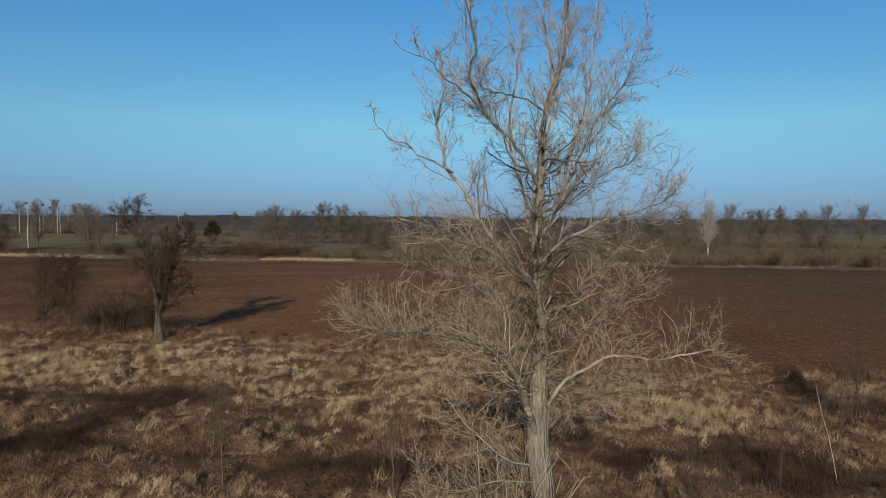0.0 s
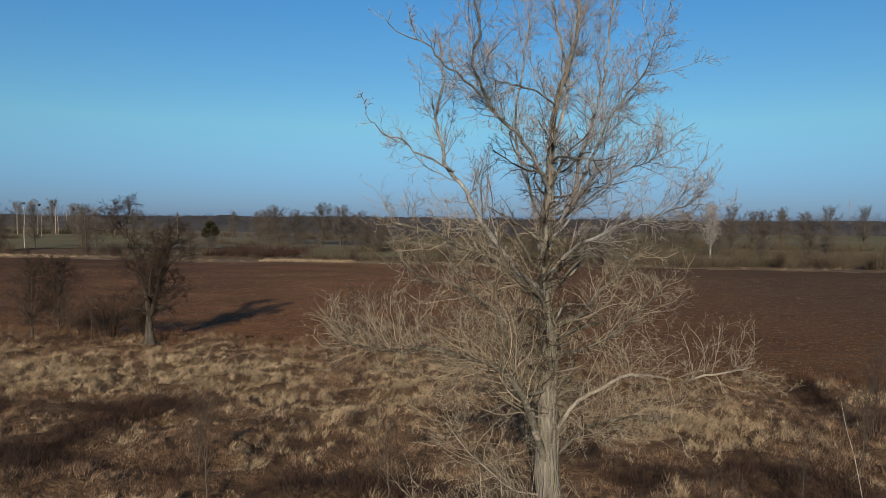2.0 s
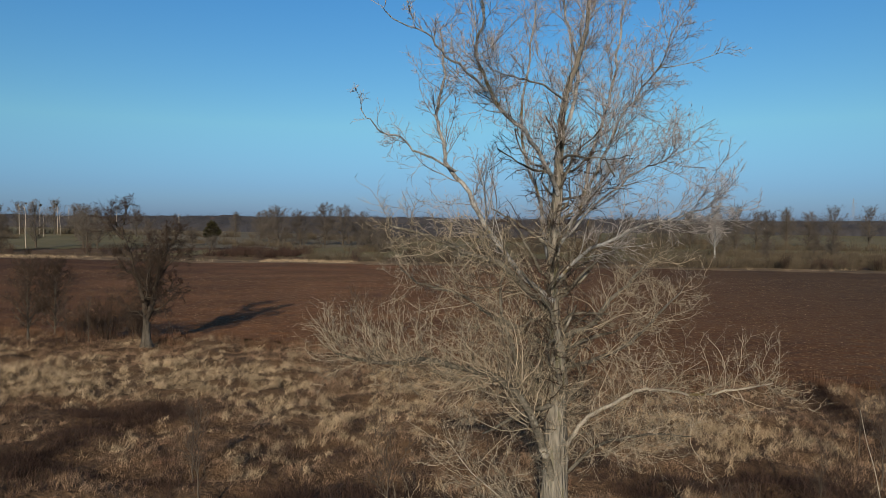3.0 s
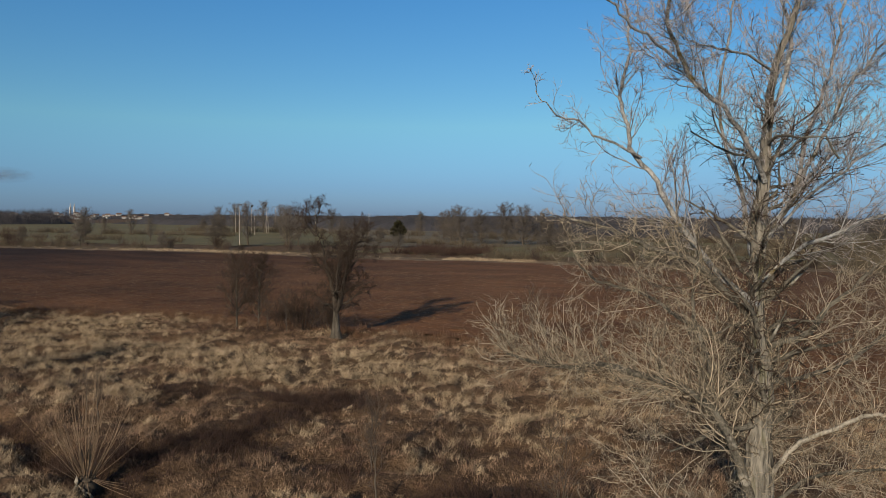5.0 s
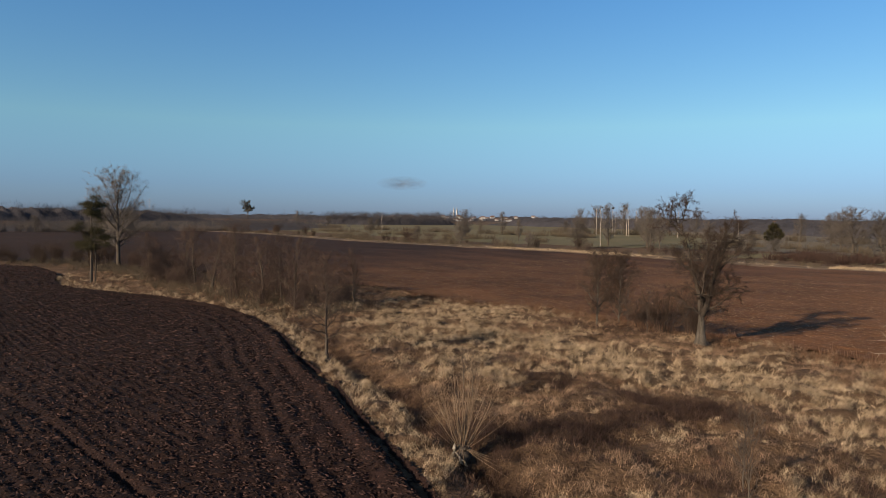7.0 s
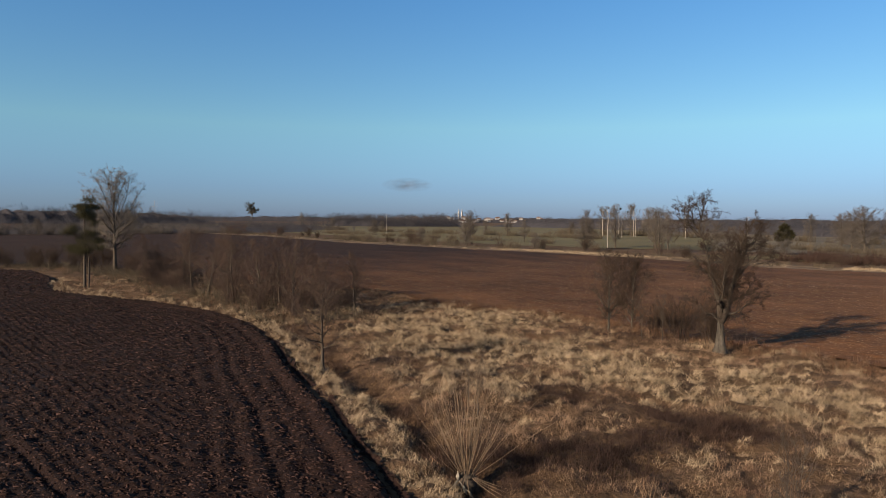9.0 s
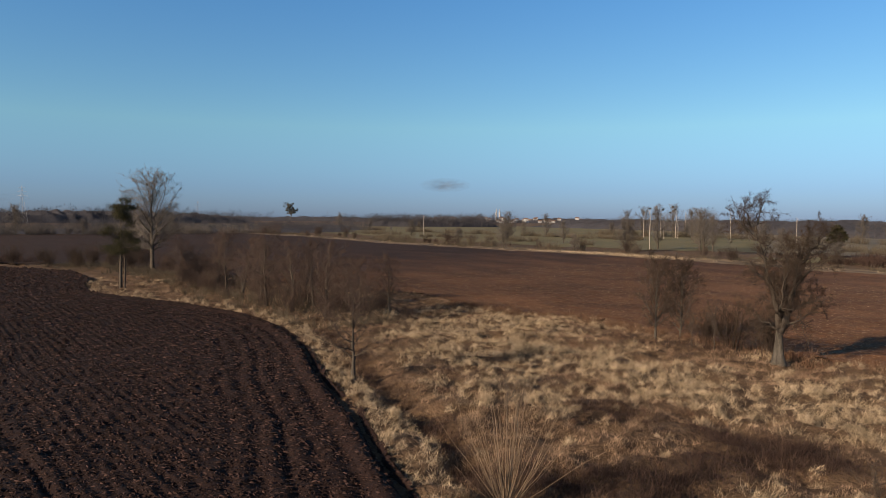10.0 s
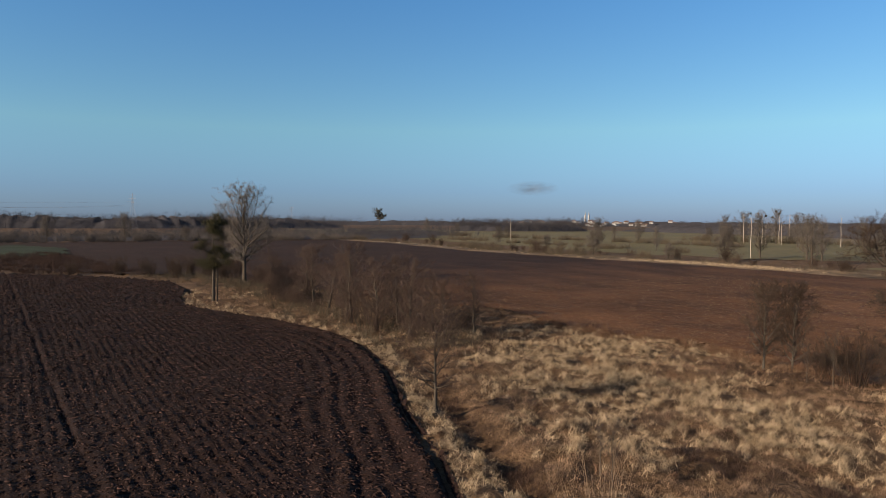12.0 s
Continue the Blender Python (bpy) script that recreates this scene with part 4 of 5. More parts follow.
def pine(at, h):
    rng = np.random.default_rng(81)
    root = thing("pine_tree", at[0], at[1], gz(*at) - 0.05, "scots pine with sparse dark green clumped crown", "tree")
    P, R = line_through([(0, 0, 0), (0.1, 0, h * 0.3), (-0.1, 0.1, h * 0.6), (0.1, 0, h)], 12, 0.22, 0.03)
    B, RB = sprout(rng, P, R, 30, 0.34, 1.0, 66, 0.27, 6, up=0.09, wander=0.3, thick=0.3, least=0.02, taper=0.45)
    put_mesh("trunk", smooth(mesh_np("trunk", *tubes([(P, R, 8)]))), M_DARKBARK, root)
    P2, R2 = line_through([(0.5, 0.3, 0), (0.9, 0.3, h * 0.3), (0.8, 0.2, h * 0.55)], 8, 0.12, 0.03)
    put_mesh("trunk", smooth(mesh_np("trunk", *tubes([(P2, R2, 6)]))), M_DARKBARK, root)
    put_mesh("bough_crown", mesh_np("bough_crown", *tubes([(B, RB, 4)])), M_DARKBARK, root)
    tips = np.concatenate([B[:, 4:].reshape(-1, 3), P[0, -2:]])
    tips = tips[(tips[:, 2] > h * 0.46) | (rng.random(len(tips)) < 0.15)]
    n = 170
    c = tips[:, None] + rng.normal(size=(len(tips), n, 3)) * np.array([0.42, 0.42, 0.22])
    d = rng.normal(size=c.shape)
    d[..., 2] = np.abs(d[..., 2]) + 0.3
    d /= np.linalg.norm(d, axis=2, keepdims=True)
    Q = np.stack([c, c + d * 0.28], 2).reshape(-1, 2, 3)
    put_mesh("foliage", mesh_np("foliage", *tubes([(Q, np.array([[0.026, 0.006]]) * np.ones((len(Q), 1)), -3)])), M_NEEDLE, root, "dark green needle clumps")
    return root


near_pine = pine((-97.0, 33.9), 10.6)

# the single trees, dead trunks and thickets beyond the big field
far_a = crown_tree("field_tree", np.random.default_rng(91), (-117, 209), 11.4, 0.24, "bare tree with open crown beyond the field", M_DARKBARK, M_FARPALE, t0=0.12, n1=38, reach=0.48, ang=(60, 22), shape=(0.65, 0.95, 1.0, 0.85, 0.55), up1=0.05, wander=0.12, n2=9, len2=0.46, n3=6, n4=2, least=0.019, bend=0.01)
far_b = crown_tree("field_tree", np.random.default_rng(92), (-123, 179), 7.0, 0.18, "bare round-crowned tree beyond the field", M_DARKBARK, M_FARTWIG, t0=0.06, n1=44, reach=0.62, ang=(76, 26), shape=(0.7, 1.0, 1.0, 0.85, 0.6), up1=0.03, wander=0.14, n2=10, len2=0.44, n3=6, n4=3, least=0.016, bend=0.02)
far_c = crown_tree("poplar_tree", np.random.default_rng(93), (69, 200), 13.6, 0.28, "slender bare poplar with pale trunk in the field", M_LIMB, M_TWIG, t0=0.2, n1=46, reach=0.46, ang=(40, 14), shape=(0.8, 1.0, 0.95, 0.75, 0.5), up1=0.06, wander=0.07, n2=9, n3=6, n4=2, least=0.015, open_to=0.8, bend=0.004)
frng = np.random.default_rng(94)
for ob, x, y, s in [(far_b, -160, 166, 0.85), (far_b, -193, 176, 0.6), (far_b, -130, 164, 0.55), (far_a, -104, 188, 0.95), (far_a, -111, 206, 0.9), (far_a, -126, 200, 1.05), (far_a, -214, 325, 1.2), (far_a, -200, 330, 1.3), (far_a, -172, 300, 1.1), (far_a, -235, 340, 1.1), (far_a, -150, 310, 1.0),
                    (far_b, -73, 266, 1.65), (far_b, -66, 272, 1.5), (far_b, -58, 281, 1.85), (far_b, -50, 276, 1.75), (far_b, -44, 285, 1.5), (far_b, -82, 284, 1.5), (far_b, -90, 300, 1.4), (far_b, -35, 290, 1.2), (far_b, -28, 221, 0.8), (far_b, -110, 250, 0.8), (far_b, -96, 240, 0.7),
                    (far_a, 75, 210, 0.75), (far_a, 84, 225, 0.85), (far_b, 76, 183, 0.7), (far_b, 96, 190, 0.8), (far_b, 120, 186, 0.7),
                    (far_a, -300, 110, 0.8), (far_a, -345, 60, 1.0), (far_a, -355, 30, 0.9), (far_b, -340, 85, 0.8), (far_b, -360, 5, 0.9)]:
    again(ob, x, y, s, frng.uniform(0, 360))
for i in range(24):
    x = 66 + i * 8.2 + frng.uniform(-5, 5)
    again((far_a, far_b, far_a)[i % 3], x, 285 + frng.uniform(-18, 30), frng.uniform(0.95, 1.35) * (1.0 if i % 3 != 1 else 1.3), frng.uniform(0, 360))


def dead_trunk(rng, h, r, at):
    root = thing("dead_tree", at[0], at[1], gz(*at) - 0.05, "bleached white dead trunk standing bare", "tree", "dead trunks")
    P, R = line_through([(0, 0, 0), (0.2, 0, h * 0.4), (-0.1, 0, h * 0.75), (0.2, 0, h)], 9, r, r * 0.35)
    put_mesh("trunk", smooth(mesh_np("trunk", *tubes([(P, R, 6)]))), M_DEAD, root)
    B, RB = sprout(rng, P, R, 5, 0.6, 1, 40, 0.22, 4, up=0.15, thick=0.4, least=0.05)
    put_mesh("bough_crown", mesh_np("bough_crown", *tubes([(B, RB, 4)])), M_DEAD, root)
    return root


dead = dead_trunk(np.random.default_rng(101), 14, 0.16, (-206, 328))
for x, y, s, a in [(-187, 313, 0.75, 40), (-230, 393, 1.0, 90), (-184, 296, 0.7, 150), (-194, 323, 0.95, 200), (-127, 197, 0.85, 250), (-291, 238, 0.75, 10), (-212, 322, 1.0, 300), (-170, 305, 0.8, 60), (-110, 262, 0.75, 100), (-160, 312, 0.9, 80)]:
    again(dead, x, y, s, a)


def mistletoe(at, z, r):
    rng = np.random.default_rng(int(abs(at[0]) * 10 + z * 7))
    n = 420
    d = rng.normal(size=(n, 3))
    d /= np.linalg.norm(d, axis=1, keepdims=True)
    c = d * r * rng.uniform(0.3, 1, (n, 1))
    Q = np.stack([c * 0.6, c], 1)
    me = mesh_np("mistletoe", *tubes([(Q, np.full((n, 2), 0.055 * max(r, 0.6)), 3)]))
    ob = put_mesh("mistletoe", me, M_NEEDLE, None, "dark green mistletoe ball in a bare tree", "mistletoe", group="mistletoe balls")
    ob.matrix_world = pose(at[0], at[1], z)
    return ob


for x, y, z, r in [(-80, 216, 8.0, 2.1), (-78.8, 216.5, 6.4, 1.85), (-81.2, 215.5, 6.0, 1.9), (-214, 325, 15, 1.4), (-211, 326, 17, 1.2), (-200, 330, 18, 1.4), (-202, 330, 15, 1.3), (-198, 329, 16.5, 1.0), (-127, 199, 12.5, 0.8), (-125, 201, 14.0, 0.9), (-117, 209, 13.0, 0.8), (-116, 208, 11.5, 0.7), (-121.5, 44.8, 15.5, 0.6), (-172, 300, 14, 1.1), (-170.5, 301, 16, 0.9)]:
    mistletoe((x, y), z, r if r > 1.8 else r * 0.45)
again(far_b, -80, 216, 0.8, 60)


brng = np.random.default_rng(111)
for i in range(70):
    x = brng.uniform(66, 220) if i < 26 else brng.choice([-310, -250, -180, -140, -100, -84, -30, 15]) + brng.normal() * 14
    again(hedge_scrub if i % 2 else oak_scrub, x, float(np.interp(x, [-366, -277, -195, -145, -110, -60, 40, 87, 260], [174, 166, 154, 160, 166, 173, 165, 156, 132])) + brng.uniform(0, 12), brng.uniform(0.4, 1.15), brng.uniform(0, 360), "bare grey-brown scrub along the far field edge")
band = [(x + brng.uniform(-3, 3), y) for x in np.arange(-360, 260, 0.95) for y in [np.interp(x, [-366, -277, -195, -145, -110, -87, -44, -16, 41, 87, 260], [172, 164, 150, 153, 161, 164, 172, 168, 164, 156, 130]) + abs(brng.normal()) * 7] if brng.random() < 0.35 + 0.6 * lattice(x, y, 14, 41)]
thicket("field_edge_brush", brng, band, 2.0, 14, 0.036, M_GREYBRUSH, "grey-brown brush along the far field edge", 2.0)
tallband = [(x, y + 3) for x, y in band if lattice(x, y, 17, 43) > 0.58]
thicket("field_edge_brush", brng, tallband, 4.6, 46, 0.030, M_GREYBRUSH, "tall grey-brown bushes along the far field edge", 2.4)
edge_y = lambda x: float(np.interp(x, [-366, -277, -195, -145, -110, -87, -44, -16, 41, 87, 260], [168, 162, 149, 152, 159, 162, 170, 166, 162, 154, 128]))
straw = [(x, edge_y(x) + brng.uniform(-2, 6)) for x in np.concatenate([brng.uniform(-50, -28, 260), brng.uniform(-135, -92, 320), brng.uniform(-360, 240, 160)])]
thicket("bank_grass", brng, straw, 0.9, 12, 0.03, M_PALE, "pale straw-coloured grass along the far bank", 1.0)
# hedges across the meadows beyond the field, with trees in them
for (ax, ay), (bx, by), tallness, share in (((-330, 225), (-150, 205), 3.6, 0.55), ((-150, 262), (60, 232), 4.2, 0.7), ((-40, 226), (240, 205), 4.0, 0.75), ((-520, 300), (-180, 270), 4.5, 0.6), ((-260, 345), (120, 330), 6.0, 0.85), ((40, 270), (330, 250), 6.0, 0.9)):
    n = int(math.hypot(bx - ax, by - ay) * 0.8)
    spots = [(ax + (bx - ax) * k + brng.normal() * 3, ay + (by - ay) * k + brng.normal() * 4) for k in brng.random(n)]
    spots = [p for p in spots if lattice(p[0], p[1], 22, 45) < share]
    thicket("hedge_brush", brng, spots, tallness, 34, 0.042, M_GREYBRUSH, "grey-brown hedge across the far meadows", 2.4)
    for k in np.arange(0.03, 1, 26 / math.hypot(bx - ax, by - ay)):
        k = k + brng.uniform(-0.02, 0.02)
        if brng.random() < share * 0.75:
            again(far_b if brng.random() < 0.6 else far_a, ax + (bx - ax) * k, ay + (by - ay) * k + brng.normal() * 5, brng.uniform(0.6, 1.15), brng.uniform(0, 360), group="hedge trees")
clump = [(x, y) for x, y in zip(brng.uniform(-72, -48, 90), brng.uniform(186, 215, 90))]
thicket("willow_brush", brng, clump, 3.6, 30, 0.05, M_DARKBRUSH, "dark purplish brush thicket in the far meadow", 2.6)
right = [(x, y) for x, y in zip(brng.uniform(42, 250, 330), brng.uniform(158, 186, 330))]
thicket("willow_brush", brng, right, 5.2, 44, 0.030, M_GREYBRUSH, "brown brush thicket beyond the field", 2.6)
left = [(x, y) for x, y in zip(brng.uniform(-430, -338, 620), brng.uniform(-120, 175, 620))]
thicket("field_edge_brush", brng, left, 6.5, 44, 0.05, M_FARTWIG, "brown brush along the far field edge", 3.0)


def far_wood(name, rng, line, depth, count, h, spikes, rad, label, core=0.8):
    """A distant wood: many small bare crowns in one mesh."""
    t = np.sort(rng.uniform(0, len(line) - 1.001, count))
    i = t.astype(int)
    L = np.array(line, float)
    c = L[i] * (1 - (t - i))[:, None] + L[i + 1] * (t - i)[:, None] + rng.normal(size=(count, 2)) * depth
    z = ground_z(c[:, 0], c[:, 1])
    hh = h * rng.uniform(0.7, 1.1, count) * (0.8 + 0.4 * lattice(c[:, 0], c[:, 1], h * 5, 51))
    base = np.repeat(np.concatenate([c, z[:, None]], 1), spikes, 0)
    hs = np.repeat(hh, spikes)
    n = len(base)
    # upright twigs scattered through egg-shaped crowns
    d = rng.normal(size=(n, 3))
    d /= np.linalg.norm(d, axis=1, keepdims=True)
    size = np.stack([hs * 0.34, hs * 0.34, hs * 0.40], 1)
    p0 = base + np.stack([0 * hs, 0 * hs, hs * 0.42], 1) + d * size * (rng.random(n) ** 0.45)[:, None]
    p1 = p0 + (np.array([0, 0, 0.3]) + d * 0.6 + rng.normal(size=(n, 3)) * 0.4) * (hs * rng.uniform(0.06, 0.12, n))[:, None]
    # the dense inside of the wood
    u = np.linspace(0, len(L) - 1.001, 560)
    j = u.astype(int)
    mid, run = L[j] * (1 - (u - j))[:, None] + L[j + 1] * (u - j)[:, None], L[j + 1] - L[j]
    across = np.stack([-run[:, 1], run[:, 0]], 1) / np.linalg.norm(run, axis=1, keepdims=True)
    v = np.linspace(-1, 1, 9)
    X, Y = (mid[:, None, k] + across[:, None, k] * v[None] * depth * 1.2 for k in (0, 1))
    Z = ground_z(X, Y) + h * core * np.sqrt(1 - v * v)[None] * np.clip(np.minimum(u, u[-1] - u) / 0.25, 0, 1)[:, None] ** 0.5 * (0.46 + 0.46 * lattice(X, Y, h * 0.3, 52) + 0.35 * (lattice(X, Y, h * 5, 51) - 0.5)) - 0.2
    idx = np.arange(X.size).reshape(X.shape)
    core_v = np.stack([X, Y, Z], -1).reshape(-1, 3)
    core_q = np.stack([idx[:-1, :-1], idx[1:, :-1], idx[1:, 1:], idx[:-1, 1:]], -1).reshape(-1, 4)
    T = np.stack([np.concatenate([c, z[:, None]], 1), np.concatenate([c, (z + hh * 0.6)[:, None]], 1)], 1)
    w = rng.normal(size=(n, 3)) * np.array([1, 1, 0.1])
    w *= (rad * 0.62 * rng.uniform(0.8, 1.6, n) / np.linalg.norm(w, axis=1))[:, None]
    V = np.stack([p0 - w, p0 + w, p1], 1).reshape(-1, 3)
    tv, tq, tt = tubes([(T, np.array([[1.2, 0.5]]) * rad * np.ones((count, 1)), -3)])
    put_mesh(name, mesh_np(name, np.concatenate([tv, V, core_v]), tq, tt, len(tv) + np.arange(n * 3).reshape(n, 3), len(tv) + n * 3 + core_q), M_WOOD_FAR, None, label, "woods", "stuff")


wrng = np.random.default_rng(121)


def polar(deg, d):
    """A place at that bearing, degrees to the left of y, and distance."""
    return (-d * math.sin(radians(deg)), d * math.cos(radians(deg)))


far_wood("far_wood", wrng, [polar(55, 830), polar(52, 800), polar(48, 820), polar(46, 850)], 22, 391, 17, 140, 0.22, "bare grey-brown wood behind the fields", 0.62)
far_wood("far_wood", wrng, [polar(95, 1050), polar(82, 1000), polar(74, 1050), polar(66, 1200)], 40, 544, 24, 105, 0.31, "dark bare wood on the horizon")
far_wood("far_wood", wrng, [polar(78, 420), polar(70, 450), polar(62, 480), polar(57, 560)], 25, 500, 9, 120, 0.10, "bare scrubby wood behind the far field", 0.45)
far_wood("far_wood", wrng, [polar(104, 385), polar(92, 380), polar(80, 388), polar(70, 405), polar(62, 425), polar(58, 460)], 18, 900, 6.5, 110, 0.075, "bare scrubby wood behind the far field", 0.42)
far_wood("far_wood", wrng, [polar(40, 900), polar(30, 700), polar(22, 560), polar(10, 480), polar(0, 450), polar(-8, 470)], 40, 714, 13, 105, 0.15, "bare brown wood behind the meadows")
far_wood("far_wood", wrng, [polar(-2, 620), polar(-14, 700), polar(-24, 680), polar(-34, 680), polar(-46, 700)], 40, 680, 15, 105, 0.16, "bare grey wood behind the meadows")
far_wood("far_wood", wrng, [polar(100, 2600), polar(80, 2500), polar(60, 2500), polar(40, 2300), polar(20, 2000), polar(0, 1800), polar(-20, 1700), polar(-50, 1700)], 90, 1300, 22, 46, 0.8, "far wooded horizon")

far_pine = bare_tree("pine_tree", np.random.default_rng(131), 20, 0.5, polar(61.6, 600), "tall flat-topped pine standing before the wood", M_OAKBARK, M_NEEDLE, t0=0.72, n1=20, fork=0.7, leads=7, lead_ang=62, len1=0.27, ang=58, n2=9, n3=6, n4=2, least=0.16, wander=0.2)


# ---- buildings and masts ----
def house(at, w, d, h, roof, turn, label):
    root = thing("house", at[0], at[1], gz(*at), label, "house", "far houses", turn)
    bm = bmesh.new()
    bmesh.ops.create_cube(bm, size=1, matrix=Matrix.Translation((0, 0, h / 2)) @ Matrix.Diagonal((w, d, h, 1)))
    part("walls", bm, M_WHITE, root)
    bm = bmesh.new()
    e = 0.5
    v = [bm.verts.new(p) for p in [(-w / 2 - e, -d / 2 - e, h), (w / 2 + e, -d / 2 - e, h), (w / 2 + e, d / 2 + e, h), (-w / 2 - e, d / 2 + e, h), (-w / 2 - e, 0, h + roof), (w / 2 + e, 0, h + roof)]]
    for f in ((0, 1, 5, 4), (2, 3, 4, 5), (0, 4, 3), (1, 2, 5), (3, 2, 1, 0)):
        bm.faces.new([v[i] for i in f])
    part("roof", bm, M_ROOF, root)
    for k in (-0.3, 0.0, 0.3):
        bm = bmesh.new()
        bmesh.ops.create_cube(bm, size=1, matrix=Matrix.Translation((k * w, -d / 2 - 0.03, h * 0.55)) @ Matrix.Diagonal((w * 0.12, 0.1, h * 0.3, 1)))
        part("window", bm, M_GLASS, root)
    return root


hrng = np.random.default_rng(141)
first = house(polar(47.5, 2300), 11, 8, 4.5, 3, 60, "white rendered house with haze-greyed walls and clay roof in the far village")
for i in range(60):
    b = 38.0 + i * 0.22 + hrng.uniform(-0.4, 0.4)
    x, y = polar(b, 2150 + hrng.uniform(-150, 200))
    copy_thing(first, pose(x, y, gz(x, y) + hrng.uniform(-1, 12), 0, 0, hrng.uniform(20, 80)))
for b, d in [(86.0, 1300), (85.5, 1320), (86.7, 1310), (20.5, 1100)]:
    x, y = polar(b, d)
    copy_thing(first, pose(x, y, gz(x, y) + (7 if b > 80 else 1.5), 0, 0, 40))


def church(at):
    root = thing("church", at[0], at[1], gz(*at), "twin-towered church with haze-greyed walls in the far village", "church")
    for x in (-8, 8):
        bm = bmesh.new()
        bmesh.ops.create_cube(bm, size=1, matrix=Matrix.Translation((x, 0, 19)) @ Matrix.Diagonal((4.5, 4.5, 38, 1)))
        tower = part("tower", bm, M_WHITE, root)
        bm = bmesh.new()
        bmesh.ops.create_cone(bm, cap_ends=True, segments=4, radius1=3.2, radius2=0.2, depth=12, matrix=Matrix.Translation((x, 0, 44)))
        part("spire", bm, M_STEEL, tower)
    bm = bmesh.new()
    bmesh.ops.create_cube(bm, size=1, matrix=Matrix.Translation((0, 18, 7)) @ Matrix.Diagonal((16, 36, 14, 1)))
    part("nave", bm, M_WHITE, root)


church(polar(45.1, 2500))


def pylon(at, h):
    root = thing("power_pylon", at[0], at[1], gz(*at), "grey steel lattice power pylon on the horizon", "pylon", "pylons", 30)
    s = h * 0.09
    legs = []
    for x, y in ((-1, -1), (1, -1), (1, 1), (-1, 1)):
        legs.append(np.array([(x * s, y * s, 0), (x * s * 0.35, y * s * 0.35, h * 0.6), (0, 0, h)]))
    P = np.array(legs)
    put_mesh("legs", mesh_np("legs", *tubes([(P, np.full((4, 3), 0.10), 4)])), M_STEEL, root)
    braces = []
    for k in range(9):
        f, g = k / 10, (k + 1) / 10
        for a in range(4):
            A, B = P[a], P[(a + 1) % 4]
            braces.append((A[0] + (A[2] - A[0]) * f, B[0] + (B[2] - B[0]) * g))
    put_mesh("braces", mesh_np("braces", *tubes([(np.array(braces), np.full((len(braces), 2), 0.05), 3)])), M_STEEL, root)
    for f, w in ((0.72, 9), (0.84, 7), (0.94, 5)):
        arm = np.array([[(-w, 0, h * f), (0, 0, h * f + 0.8), (w, 0, h * f)]])
        put_mesh("cross_arm", mesh_np("cross_arm", *tubes([(arm, np.full((1, 3), 0.12), 4)])), M_STEEL, root)
    return root


P_A, P_B, P_C = polar(80.5, 900), polar(108, 700), polar(-28.4, 1050)
mast = pylon(P_A, 42)
for q in (P_B, P_C, polar(69, 1500)):
    copy_thing(mast, pose(q[0], q[1], gz(*q), 0, 0, 30))
for k, (hz, off) in enumerate(((30, -8), (30, 8), (35, 6))):
    u = np.linspace(0, 1, 24)
    a, b = np.array([*P_B, hz]), np.array([*P_A, hz])
    W = a + (b - a) * u[:, None]
    W[:, 2] -= 26 * u * (1 - u)
    W[:, 1] += off
    put_mesh("power_line", mesh_np("power_line", *tubes([(W[None], np.full((1, 24), 0.05), 3)])), M_STEEL, None, "thin sagging power line between pylons", "power line", group="power lines")


def cloud(at, z, w, h):
    """A thin grey streak of cloud low over the horizon."""
    m = bpy.data.materials.new("thin_cloud")
    m.use_nodes = True
    n, l = m.node_tree.nodes, m.node_tree.links
    tc, gr, no, mu, tr, mx = (n.new(k) for k in ("ShaderNodeTexCoord", "ShaderNodeTexGradient", "ShaderNodeTexNoise", "ShaderNodeMath", "ShaderNodeBsdfTransparent", "ShaderNodeMixShader"))
    gr.gradient_type, mu.operation = "SPHERICAL", "MULTIPLY"
    no.inputs["Scale"].default_value = 2.5
    n["Principled BSDF"].inputs["Base Color"].default_value = (0.085, 0.105, 0.145, 1)
    n["Principled BSDF"].inputs["Roughness"].default_value = 1.0
    l.new(tc.outputs["Object"], gr.inputs["Vector"])
    l.new(tc.outputs["Object"], no.inputs["Vector"])
    l.new(gr.outputs["Fac"], mu.inputs[0])
    l.new(no.outputs["Fac"], mu.inputs[1])
    l.new(mu.outputs[0], mx.inputs[0])
    l.new(tr.outputs[0], mx.inputs[1])
    l.new(n["Principled BSDF"].outputs[0], mx.inputs[2])
    l.new(mx.outputs[0], n["Material Output"].inputs["Surface"])
    xs, ys = np.linspace(-1, 1, 24), np.linspace(-1, 1, 12)
    X, Z = np.meshgrid(xs, ys, indexing="ij")
    Y = 0.25 * (lattice(X * 4, Z * 4, 1.0, 91) - 0.5)
    idx = np.arange(X.size).reshape(X.shape)
    me = mesh_np("cloud", np.stack([X, Y, Z], -1).reshape(-1, 3), np.stack([idx[:-1, :-1], idx[1:, :-1], idx[1:, 1:], idx[:-1, 1:]], -1).reshape(-1, 4))
    ob = put_mesh("backdrop_cloud", smooth(me), m, None, "thin grey streak of cloud low in the sky", "cloud", "structure")
    ob.matrix_world = pose(at[0], at[1], z, 0, 0, math.degrees(math.atan2(at[1], at[0])) - 90) @ Matrix.Diagonal((w / 2, w / 6, h / 2, 1))
    ob.visible_shadow = False


cloud(polar(49.5, 4300), 225, 330, 95)


